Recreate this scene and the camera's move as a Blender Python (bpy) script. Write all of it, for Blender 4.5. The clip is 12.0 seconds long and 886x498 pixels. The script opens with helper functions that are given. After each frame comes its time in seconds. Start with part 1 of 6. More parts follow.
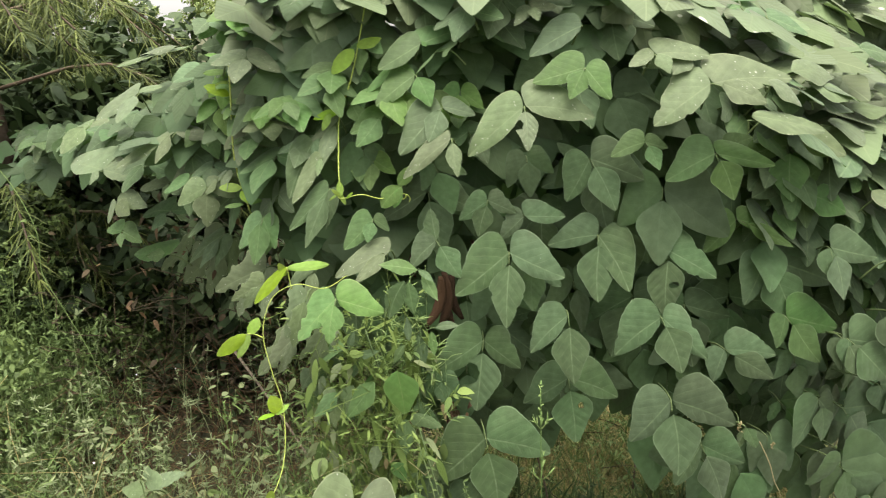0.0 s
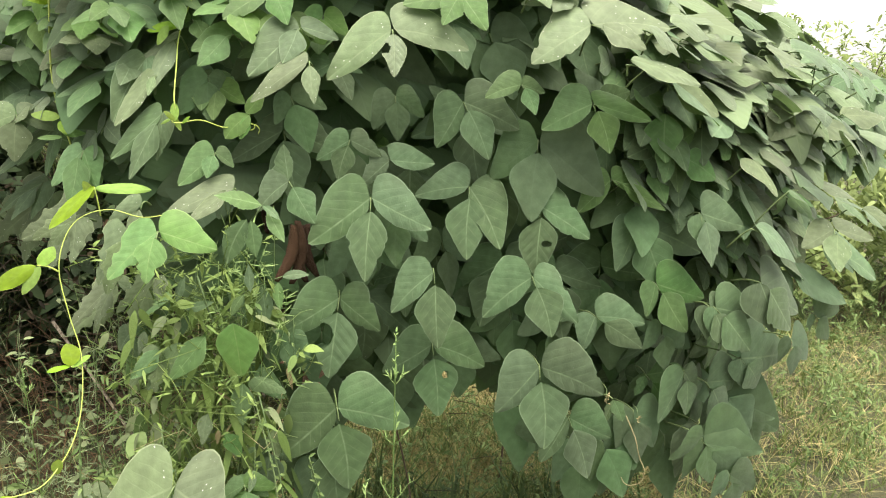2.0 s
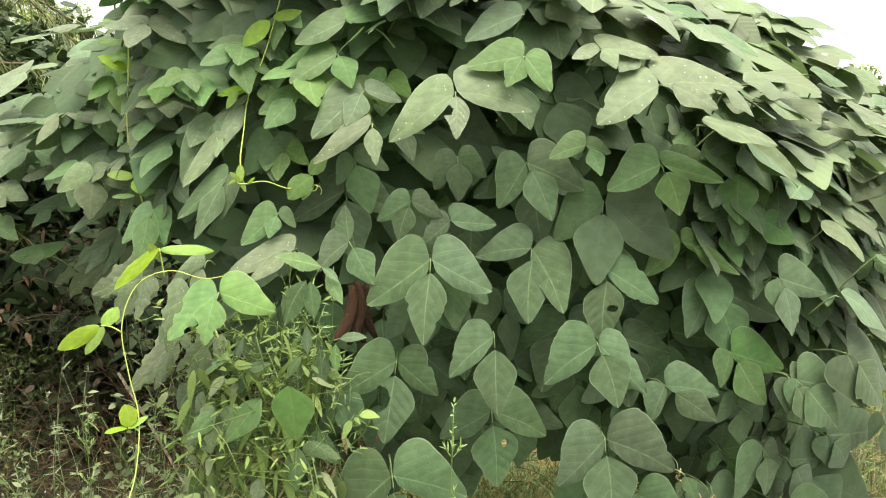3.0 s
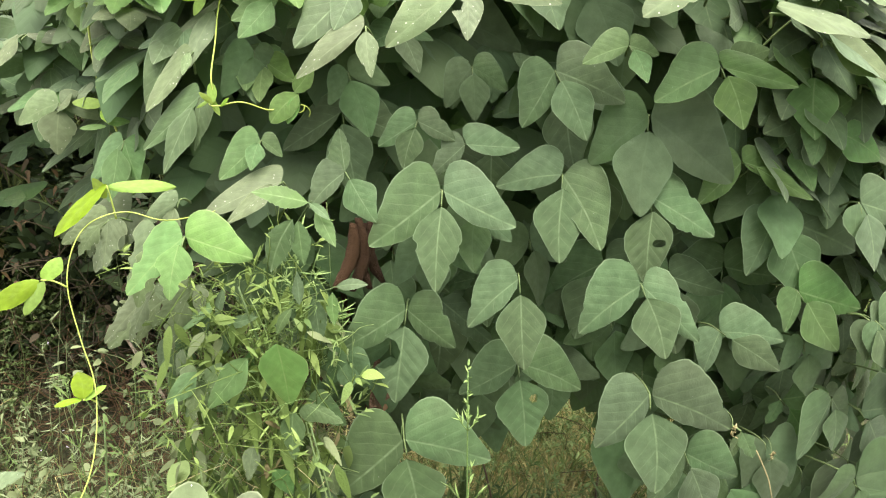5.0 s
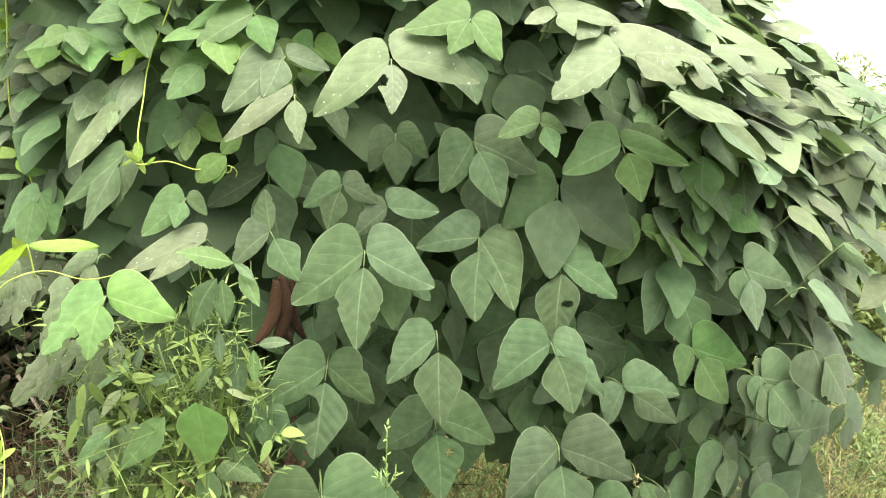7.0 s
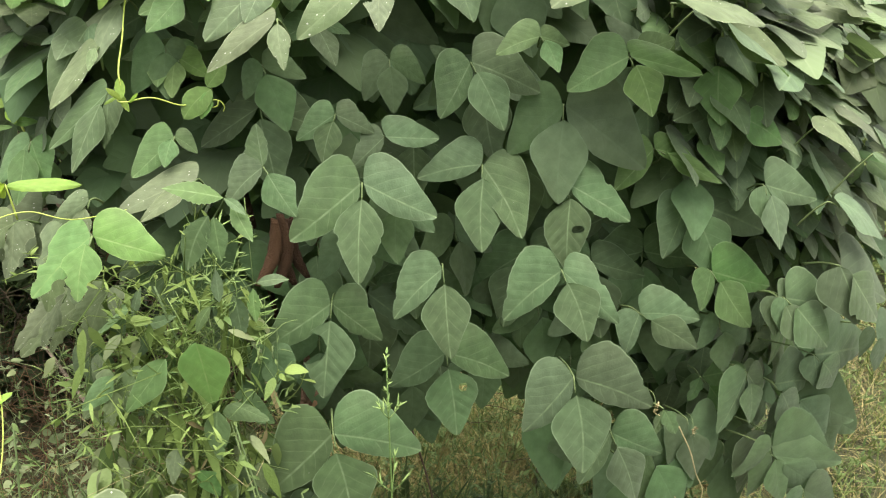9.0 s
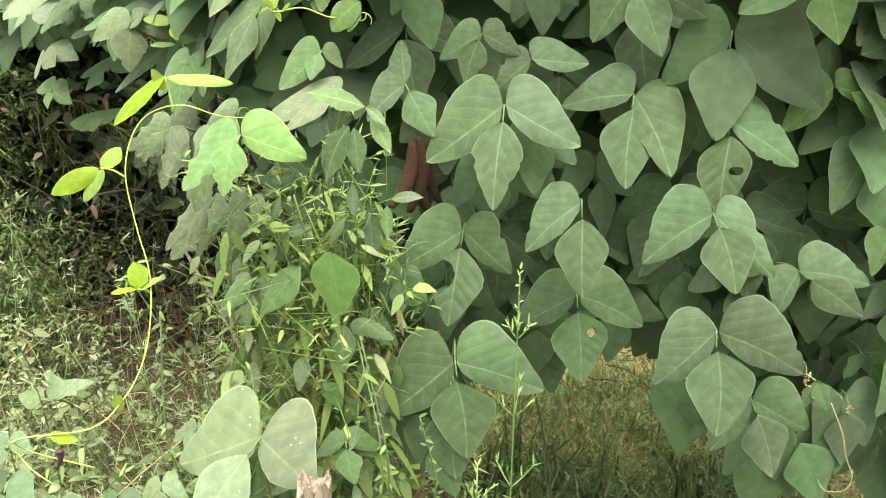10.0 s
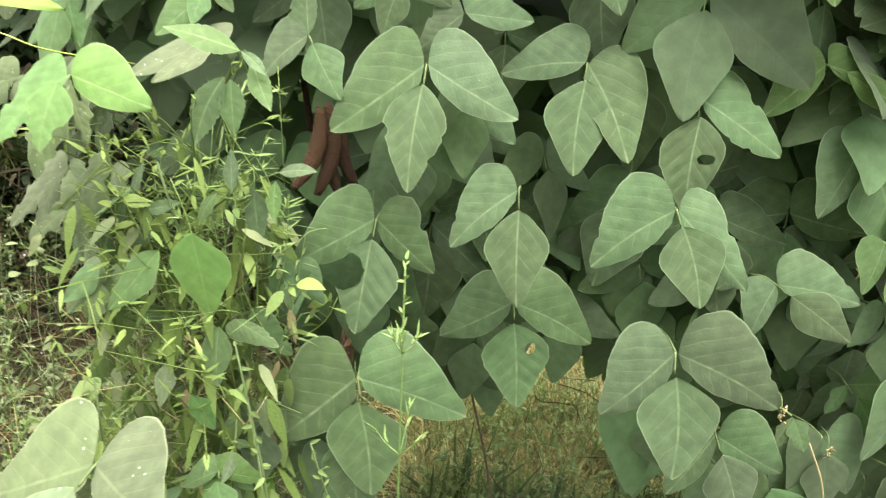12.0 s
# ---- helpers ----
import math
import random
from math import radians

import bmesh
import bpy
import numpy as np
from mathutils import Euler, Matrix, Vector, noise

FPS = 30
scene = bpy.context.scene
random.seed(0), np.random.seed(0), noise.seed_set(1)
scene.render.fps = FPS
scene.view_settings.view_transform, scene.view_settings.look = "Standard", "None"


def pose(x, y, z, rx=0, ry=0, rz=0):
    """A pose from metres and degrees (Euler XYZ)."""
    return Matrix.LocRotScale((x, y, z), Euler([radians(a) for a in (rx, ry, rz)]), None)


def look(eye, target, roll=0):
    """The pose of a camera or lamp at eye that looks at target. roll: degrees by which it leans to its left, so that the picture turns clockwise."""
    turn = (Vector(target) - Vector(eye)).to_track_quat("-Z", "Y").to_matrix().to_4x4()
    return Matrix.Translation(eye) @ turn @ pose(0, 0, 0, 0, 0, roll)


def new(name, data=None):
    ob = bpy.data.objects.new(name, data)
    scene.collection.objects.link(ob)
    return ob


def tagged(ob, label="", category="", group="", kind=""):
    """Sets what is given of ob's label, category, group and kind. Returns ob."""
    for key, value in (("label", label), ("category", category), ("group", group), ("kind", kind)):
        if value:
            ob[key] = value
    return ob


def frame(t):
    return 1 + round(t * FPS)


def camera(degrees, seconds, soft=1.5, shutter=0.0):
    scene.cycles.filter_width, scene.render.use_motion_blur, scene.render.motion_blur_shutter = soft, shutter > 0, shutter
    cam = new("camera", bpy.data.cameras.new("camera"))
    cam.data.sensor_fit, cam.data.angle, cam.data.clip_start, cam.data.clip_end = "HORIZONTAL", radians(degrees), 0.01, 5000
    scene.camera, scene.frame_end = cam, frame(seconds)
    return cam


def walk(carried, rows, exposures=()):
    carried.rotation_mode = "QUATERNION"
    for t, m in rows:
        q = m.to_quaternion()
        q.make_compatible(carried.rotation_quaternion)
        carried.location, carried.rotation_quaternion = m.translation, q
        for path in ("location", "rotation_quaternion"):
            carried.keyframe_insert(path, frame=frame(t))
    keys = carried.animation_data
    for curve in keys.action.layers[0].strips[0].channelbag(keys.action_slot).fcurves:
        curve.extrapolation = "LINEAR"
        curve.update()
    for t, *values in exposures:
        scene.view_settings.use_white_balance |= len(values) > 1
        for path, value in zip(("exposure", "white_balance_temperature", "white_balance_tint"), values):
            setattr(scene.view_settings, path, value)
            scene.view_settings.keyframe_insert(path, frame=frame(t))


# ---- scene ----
cam = camera(65.8, 12.0, 1.1, 0.15)
PATH = [
    (0, (0.0, 0.0, 1.57), (-0.022, 1.902, 0.952), -2.1),
    (0.5, (0.072, 0.034, 1.564), (0.14, 1.917, 0.893), -4.7),
    (1, (0.066, 0.03, 1.556), (0.21, 1.916, 0.904), -3.4),
    (1.5, (0.051, 0.057, 1.499), (0.281, 1.937, 0.855), -0.4),
    (2, (0.044, 0.092, 1.418), (0.367, 1.979, 0.84), 3.2),
    (2.5, (0.044, 0.103, 1.417), (0.307, 2.02, 0.912), 2.8),
    (2.7, (0.045, 0.109, 1.432), (0.235, 2.05, 0.989), 2.5),
    (4.3, (0.062, 0.242, 1.402), (0.132, 2.173, 0.883), 2.8),
    (4.5, (0.065, 0.263, 1.399), (0.076, 2.171, 0.8), 2.2),
    (5, (0.083, 0.293, 1.387), (0.142, 2.188, 0.751), 0.6),
    (5.5, (0.068, 0.3, 1.366), (0.164, 2.179, 0.687), 3.7),
    (6, (0.074, 0.293, 1.378), (0.107, 2.177, 0.708), 0.9),
    (6.5, (0.095, 0.282, 1.41), (0.255, 2.194, 0.844), 2.0),
    (6.7, (0.081, 0.264, 1.422), (0.336, 2.182, 0.914), 2.2),
    (8.3, (0.072, 0.25, 1.394), (0.381, 2.159, 0.885), 5.9),
    (8.5, (0.086, 0.257, 1.385), (0.405, 2.145, 0.808), 5.3),
    (9, (0.114, 0.282, 1.378), (0.334, 2.165, 0.741), 0.2),
    (9.5, (0.099, 0.285, 1.336), (0.131, 2.166, 0.655), 1.9),
    (10, (0.1, 0.296, 1.307), (-0.039, 2.158, 0.592), 0.9),
    (10.5, (0.097, 0.299, 1.306), (-0.098, 2.14, 0.55), -0.9),
    (11, (0.111, 0.298, 1.332), (0.059, 2.187, 0.676), -0.8),
    (11.5, (0.136, 0.343, 1.278), (-0.046, 2.241, 0.673), -0.8),
    (12, (0.181, 0.458, 1.229), (0.084, 2.334, 0.543), 3.8),
]
EXPOSURES = [(0, 1.31), (0.5, 1.71), (1.0, 1.76), (1.5, 1.71), (2.5, 1.61), (4.5, 1.84), (5.0, 1.88), (6.0, 2.08), (6.5, 2.13), (8.3, 1.56), (9.0, 1.6), (9.5, 1.95), (10.5, 2.11), (12, 2.12)]
walk(cam, [(t, look(eye, target, roll)) for t, eye, target, roll in PATH], EXPOSURES)

# ---- sky and light: hazy overcast day ----
SUN_HIGH, SUN_ROUND = 80, 160
world = bpy.data.worlds.new("hazy_sky")
scene.world = world
world.use_nodes = True
wn, wl = world.node_tree.nodes, world.node_tree.links
sky = wn.new("ShaderNodeTexSky")
sky.sky_type, sky.sun_disc = "NISHITA", False
sky.sun_elevation, sky.sun_rotation = radians(SUN_HIGH), radians(SUN_ROUND)
sky.dust_density, sky.air_density, sky.ozone_density = 2.5, 1.0, 1.0
haze = wn.new("ShaderNodeHueSaturation")
haze.inputs["Saturation"].default_value = 0.3
wl.new(sky.outputs[0], haze.inputs["Color"])
cloud = wn.new("ShaderNodeMixRGB")
cloud.inputs[0].default_value, cloud.inputs[2].default_value = 0.5, (4.35, 4.12, 3.9, 1)
wl.new(haze.outputs[0], cloud.inputs[1])
wl.new(cloud.outputs[0], wn["Background"].inputs[0])
wn["Background"].inputs[1].default_value = 0.12
sun = new("sun", bpy.data.lights.new("sun", "SUN"))
sun.data.energy, sun.data.angle, sun.data.color = 4.3, radians(60), (1.0, 0.95, 0.84)
a, b = radians(SUN_ROUND), radians(SUN_HIGH)
sun.matrix_world = look((0, 0, 0), (-math.sin(a) * math.cos(b), -math.cos(a) * math.cos(b), -math.sin(b)))

# ---- materials ----


class Nodes:
    """A short way to build node materials."""

    def __init__(self, name):
        self.mat = bpy.data.materials.new(name)
        self.mat.use_nodes = True
        self.tree = self.mat.node_tree
        self.bsdf = self.tree.nodes["Principled BSDF"]
        self.out = self.tree.nodes["Material Output"]

    def add(self, kind, **values):
        node = self.tree.nodes.new(kind)
        for key, value in values.items():
            node.inputs[key.replace("_", " ")].default_value = value
        return node

    def link(self, a, b):
        self.tree.links.new(a, b)

    def math(self, operation, a, b=None):
        node = self.tree.nodes.new("ShaderNodeMath")
        node.operation = operation
        for n, v in enumerate((a, b)):
            if v is None:
                continue
            if isinstance(v, (int, float)):
                node.inputs[n].default_value = v
            else:
                self.link(v, node.inputs[n])
        return node.outputs[0]

    def mix(self, fac, a, b, blend="MIX"):
        node = self.tree.nodes.new("ShaderNodeMixRGB")
        node.blend_type = blend
        for n, v in enumerate((fac, a, b)):
            if isinstance(v, (int, float)):
                node.inputs[n].default_value = v
            elif isinstance(v, tuple):
                node.inputs[n].default_value = (*v, 1)
            else:
                self.link(v, node.inputs[n])
        return node.outputs[0]

    def ramp(self, value, low, high):
        node = self.tree.nodes.new("ShaderNodeMapRange")
        node.interpolation_type = "SMOOTHSTEP"
        self.link(value, node.inputs["Value"])
        node.inputs["From Min"].default_value, node.inputs["From Max"].default_value = low, high
        return node.outputs[0]

    def noise(self, scale, detail=3.0, vector=None, rough=0.6):
        node = self.add("ShaderNodeTexNoise", Scale=scale, Detail=detail, Roughness=rough)
        if vector is not None:
            self.link(vector, node.inputs["Vector"])
        return node.outputs["Fac"]

    def bump(self, height, strength, distance):
        node = self.add("ShaderNodeBump", Strength=strength, Distance=distance)
        self.link(height, node.inputs["Height"])
        self.link(node.outputs[0], self.bsdf.inputs["Normal"])
        return node.outputs[0]

    def shine_through(self, colour, amount, normal=None):
        thin = self.tree.nodes.new("ShaderNodeBsdfTranslucent")
        self.link(colour, thin.inputs[0])
        if normal is not None:
            self.link(normal, thin.inputs["Normal"])
        both = self.tree.nodes.new("ShaderNodeMixShader")
        both.inputs[0].default_value = amount
        self.link(self.bsdf.outputs[0], both.inputs[1])
        self.link(thin.outputs[0], both.inputs[2])
        self.link(both.outputs[0], self.out.inputs[0])


def blade_material(name, base, vein, rim, through_colour, amount, spots=0.3, veins=0.62, rough=0.58):
    """A leaflet: midrib and side veins from the blade's own coordinates, downy rim, specks of dust."""
    n = Nodes(name)
    uv = n.tree.nodes.new("ShaderNodeUVMap")
    uv.uv_map = "blade"
    xy = n.tree.nodes.new("ShaderNodeSeparateXYZ")
    n.link(uv.outputs[0], xy.inputs[0])
    edge = n.tree.nodes.new("ShaderNodeUVMap")
    edge.uv_map = "edge"
    eu = n.tree.nodes.new("ShaderNodeSeparateXYZ")
    n.link(edge.outputs[0], eu.inputs[0])
    info = n.tree.nodes.new("ShaderNodeObjectInfo")
    isle = n.tree.nodes.new("ShaderNodeNewGeometry")
    chance = n.math("FRACT", n.math("ADD", info.outputs["Random"], isle.outputs["Random Per Island"]))
    place = n.tree.nodes.new("ShaderNodeTexCoord").outputs["Object"]
    across = n.math("ABSOLUTE", n.math("SUBTRACT", xy.outputs[0], 0.5))
    midrib = n.math("SUBTRACT", 1.0, n.ramp(across, 0.004, 0.016))
    slant = n.math("ADD", n.math("MULTIPLY", across, 0.95), n.math("MULTIPLY", n.math("MULTIPLY", across, across), 0.6))
    stray = n.math("MULTIPLY", n.math("SUBTRACT", n.noise(4.0, 2.0, place), 0.5), 0.09)
    phase = n.math("FRACT", n.math("MULTIPLY", n.math("ADD", stray, n.math("SUBTRACT", xy.outputs[1], slant)), 5.6))
    side = n.math("SUBTRACT", 1.0, n.ramp(n.math("ABSOLUTE", n.math("SUBTRACT", phase, 0.5)), 0.015, 0.075))
    side = n.math("MULTIPLY", side, n.math("SUBTRACT", 1.0, n.ramp(eu.outputs[0], 0.45, 0.95)))
    lines = n.math("MAXIMUM", midrib, n.math("MULTIPLY", side, 0.42))
    quilt = n.math("ABSOLUTE", n.math("SUBTRACT", phase, 0.5))
    mottle = n.noise(5.0, 4.0, place)
    shade = n.tree.nodes.new("ShaderNodeHueSaturation")
    n.link(n.mix(n.ramp(mottle, 0.3, 0.75), tuple(c * 0.78 for c in base), tuple(c * 1.2 for c in base)), shade.inputs["Color"])
    n.link(n.math("ADD", 0.49, n.math("MULTIPLY", chance, 0.03)), shade.inputs["Hue"])
    n.link(n.math("ADD", 0.82, n.math("MULTIPLY", chance, 0.36)), shade.inputs["Value"])
    n.link(n.math("ADD", 0.82, n.math("MULTIPLY", n.math("FRACT", n.math("MULTIPLY", chance, 7.3)), 0.25)), shade.inputs["Saturation"])
    worn = n.ramp(n.noise(1.7, 3.0, place), 0.42, 0.7)
    tinted = n.mix(n.math("MULTIPLY", worn, 0.28), shade.outputs[0], tuple(0.45 * c + 0.55 * g for c, g in zip(base, (base[1] * 0.86, base[1] * 0.86, base[1] * 0.55))))
    fade = n.math("MULTIPLY", veins, n.math("ADD", 0.35, n.ramp(n.noise(7.0, 2.0, place), 0.3, 0.7)))
    colour = n.mix(n.math("MULTIPLY", lines, fade), tinted, vein)
    colour = n.mix(n.math("MULTIPLY", n.ramp(eu.outputs[0], 0.955, 0.99), 0.6), colour, rim)
    speck = n.add("ShaderNodeTexVoronoi", Scale=17.0)
    n.link(place, speck.inputs["Vector"])
    pick = n.tree.nodes.new("ShaderNodeSeparateXYZ")
    n.link(speck.outputs["Color"], pick.inputs[0])
    size = n.math("MULTIPLY", n.math("SUBTRACT", pick.outputs[0], 1.0 - 0.55 * spots), 0.5)
    dots = n.math("MULTIPLY", n.ramp(n.math("SUBTRACT", size, speck.outputs["Distance"]), -0.02, 0.05), 0.75)
    colour = n.mix(dots, colour, (0.58, 0.6, 0.5))
    n.link(colour, n.bsdf.inputs["Base Color"])
    n.bsdf.inputs["Roughness"].default_value = rough
    n.bsdf.inputs["Specular IOR Level"].default_value = 0.22
    n.bsdf.inputs["Sheen Weight"].default_value = 0.14
    n.bsdf.inputs["Sheen Roughness"].default_value = 0.5
    relief = n.math("ADD", n.math("MULTIPLY", quilt, 0.45), n.math("ADD", n.math("MULTIPLY", lines, -0.5), n.math("MULTIPLY", n.noise(45.0, 3.0, place), 0.35)))
    normal = n.bump(relief, 0.09, 0.02)
    n.shine_through(n.mix(0.6, shade.outputs[0], through_colour), amount, normal)
    return n.mat


def plain_plant(name, low, high, scale=9.0, amount=0.0, rough=0.6, bump=0.3, distance=0.01):
    """Stems, small leaves, straw: two tones, varied piece by piece."""
    n = Nodes(name)
    info = n.tree.nodes.new("ShaderNodeObjectInfo")
    isle = n.tree.nodes.new("ShaderNodeNewGeometry")
    chance = n.math("FRACT", n.math("ADD", info.outputs["Random"], isle.outputs["Random Per Island"]))
    place = n.tree.nodes.new("ShaderNodeTexCoord").outputs["Object"]
    spread = n.math("ADD", n.math("MULTIPLY", chance, 0.7), n.math("MULTIPLY", n.noise(scale, 4.0, place), 0.5))
    colour = n.mix(n.ramp(spread, 0.1, 1.0), low, high)
    n.link(colour, n.bsdf.inputs["Base Color"])
    n.bsdf.inputs["Roughness"].default_value = rough
    n.bsdf.inputs["Specular IOR Level"].default_value = 0.3
    n.bump(n.noise(scale * 8, 3.0, place), bump, distance)
    if amount:
        n.shine_through(colour, amount)
    return n.mat


BLADE = {
    "mature": blade_material("mature_leaf", (0.086, 0.134, 0.059), (0.20, 0.28, 0.14), (0.22, 0.30, 0.17), (0.16, 0.30, 0.06), 0.22),
    # copy for leaves in shade, colour and translucency raised to lighten the gaps
    "dark": blade_material("shade_lifted_leaf", (0.09, 0.145, 0.062), (0.13, 0.20, 0.10), (0.14, 0.21, 0.12), (0.15, 0.29, 0.06), 0.38, 0.15, 0.3),
    "fresh": blade_material("fresh_leaf", (0.088, 0.156, 0.047), (0.2, 0.29, 0.12), (0.24, 0.33, 0.16), (0.2, 0.4, 0.06), 0.28),
    # pale: dusty leaves, and top leaves with brightness put into the colour
    "pale": blade_material("dusty_lit_leaf", (0.118, 0.155, 0.072), (0.22, 0.27, 0.14), (0.27, 0.31, 0.18), (0.17, 0.27, 0.07), 0.2, 0.75, 0.35),
    "young": blade_material("young_leaf", (0.108, 0.205, 0.042), (0.21, 0.31, 0.11), (0.29, 0.4, 0.15), (0.28, 0.44, 0.06), 0.32, 0.35),
    "shoot": blade_material("shoot_leaf", (0.185, 0.285, 0.022), (0.25, 0.34, 0.05), (0.28, 0.37, 0.06), (0.34, 0.50, 0.02), 0.4, 0.1, 0.3),
}
STALK = plain_plant("green_stalk", (0.065, 0.10, 0.035), (0.14, 0.19, 0.075))
SHOOT = plain_plant("shoot_stem", (0.30, 0.38, 0.07), (0.44, 0.50, 0.14))
STALK_PALE = plain_plant("pale_stalk", (0.12, 0.20, 0.055), (0.23, 0.32, 0.11), 20.0, 0.15)
WOOD = plain_plant("vine_wood", (0.06, 0.042, 0.03), (0.14, 0.10, 0.07), 14.0, 0.0, 0.8, 0.6)
BARK = plain_plant("vine_bark", (0.075, 0.042, 0.028), (0.19, 0.115, 0.075), 22.0, 0.0, 0.85, 0.8)
DRY = plain_plant("dried_leaf", (0.17, 0.14, 0.065), (0.38, 0.33, 0.17), 16.0, 0.2, 0.8)
GREY_STEM = plain_plant("grey_stem", (0.06, 0.07, 0.05), (0.13, 0.14, 0.10), 18.0, 0.0, 0.8, 0.5)
POD = plain_plant("velvet_pod", (0.034, 0.017, 0.009), (0.075, 0.039, 0.02), 40.0, 0.0, 0.9, 0.5)
WEED = plain_plant("weed_leaf", (0.06, 0.105, 0.028), (0.165, 0.23, 0.075), 9.0, 0.25)
WEED_GREY = plain_plant("weed_leaf_dusty", (0.085, 0.115, 0.048), (0.22, 0.26, 0.125), 9.0, 0.22)
PALE_WEED = plain_plant("pale_weed_leaf", (0.13, 0.17, 0.075), (0.27, 0.32, 0.17), 12.0, 0.2)
HERB = plain_plant("herb_leaf", (0.095, 0.15, 0.034), (0.205, 0.28, 0.075), 30.0, 0.35)
# dark green with the vine's shade put into the colour
SWORD_SHADED = plain_plant("sword_grass", (0.035, 0.06, 0.02), (0.10, 0.15, 0.05), 8.0, 0.15)
STRAW = plain_plant("straw", (0.155, 0.137, 0.052), (0.41, 0.35, 0.152), 6.0, 0.12)
GRASS = plain_plant("grass_blade", (0.075, 0.12, 0.028), (0.22, 0.26, 0.085), 6.0, 0.2)
BROWN = plain_plant("dead_leaf", (0.028, 0.023, 0.014), (0.085, 0.062, 0.034), 12.0, 0.1, 0.8)
RUST = plain_plant("withered_leaf", (0.06, 0.037, 0.02), (0.17, 0.105, 0.052), 14.0, 0.2, 0.75)
FAR_LEAF = plain_plant("hedge_leaf", (0.022, 0.040, 0.016), (0.07, 0.105, 0.038), 5.0, 0.2)
# yellow-green made paler, so that haze is painted into far leaves
HAZED_LEAF = plain_plant("hazed_leaf", (0.12, 0.17, 0.05), (0.30, 0.36, 0.13), 5.0, 0.3)
NEEDLE = plain_plant("needle_leaf", (0.028, 0.045, 0.013), (0.15, 0.18, 0.045), 5.0, 0.15)
BUD = plain_plant("purple_bud", (0.03, 0.012, 0.02), (0.07, 0.03, 0.045), 30.0, 0.0, 0.7)
PETAL = plain_plant("petal", (0.40, 0.36, 0.44), (0.55, 0.50, 0.58), 20.0, 0.3)
YELLOWED = plain_plant("yellowed_leaf", (0.38, 0.36, 0.04), (0.52, 0.50, 0.10), 12.0, 0.3)


def soil_material():
    n = Nodes("soil")
    place = n.tree.nodes.new("ShaderNodeTexCoord").outputs["Object"]
    coarse, fine = n.noise(1.6, 6.0, place), n.noise(45.0, 6.0, place, 0.75)
    colour = n.mix(n.ramp(coarse, 0.35, 0.65), (0.065, 0.08, 0.028), (0.125, 0.12, 0.05))
    colour = n.mix(n.ramp(fine, 0.35, 0.7), (0.035, 0.035, 0.016), colour)
    n.link(colour, n.bsdf.inputs["Base Color"])
    n.bsdf.inputs["Roughness"].default_value = 0.95
    n.bump(fine, 0.8, 0.03)
    return n.mat


def stump_material():
    n = Nodes("weathered_wood")
    coord = n.tree.nodes.new("ShaderNodeTexCoord").outputs["Object"]
    squash = n.tree.nodes.new("ShaderNodeMapping")
    squash.inputs["Scale"].default_value = (1, 1, 0.08)
    n.link(coord, squash.inputs[0])
    grain = n.noise(95.0, 5.0, squash.outputs[0], 0.7)
    colour = n.mix(n.ramp(grain, 0.35, 0.65), (0.09, 0.065, 0.042), (0.29, 0.235, 0.17))
    n.link(colour, n.bsdf.inputs["Base Color"])
    n.bsdf.inputs["Roughness"].default_value = 0.9
    n.bump(grain, 0.9, 0.01)
    return n.mat


SOIL, STUMP = soil_material(), stump_material()

# ---- helpers of this scene ----
rnd = random.Random(7)


def thing(name, place, label, category, group="", kind=""):
    ob = tagged(new(name), label, category, group, kind)
    ob.location = place
    ob.empty_display_size = 0.05
    return ob


def part(name, data, material, parent, label="", place=None):
    """One mesh object under a thing or a part, given in world coordinates unless place is given."""
    if isinstance(data, bmesh.types.BMesh):
        mesh = bpy.data.meshes.new(name)
        data.to_mesh(mesh)
        data.free()
    else:
        mesh = data
    if material is not None and not mesh.materials:
        mesh.materials.append(material)
    ob = new(name, mesh)
    ob.parent = parent
    if place is None:
        ob.matrix_parent_inverse = full(parent).inverted()
    else:
        ob.matrix_basis = place
    return tagged(ob, label)


def full(ob):
    m = ob.matrix_basis.copy()
    if ob.parent:
        m = full(ob.parent) @ ob.matrix_parent_inverse @ m
    return m


def mesh_of(name, verts, faces, material, smooth=True):
    mesh = bpy.data.meshes.new(name)
    mesh.from_pydata(verts, [], faces)
    if smooth:
        mesh.polygons.foreach_set("use_smooth", [True] * len(mesh.polygons))
    mesh.materials.append(material)
    return mesh


def glide(points, steps):
    """A smooth line through points."""
    pts = [Vector(p) for p in points]
    pts = [pts[0] * 2 - pts[1], *pts, pts[-1] * 2 - pts[-2]]
    line = []
    for a, b, c, d in zip(pts, pts[1:], pts[2:], pts[3:]):
        for k in range(steps):
            t = k / steps
            line.append(0.5 * (2 * b + (c - a) * t + (2 * a - 5 * b + 4 * c - d) * t * t + (3 * b - a - 3 * c + d) * t**3))
    return [*line, pts[-2]]


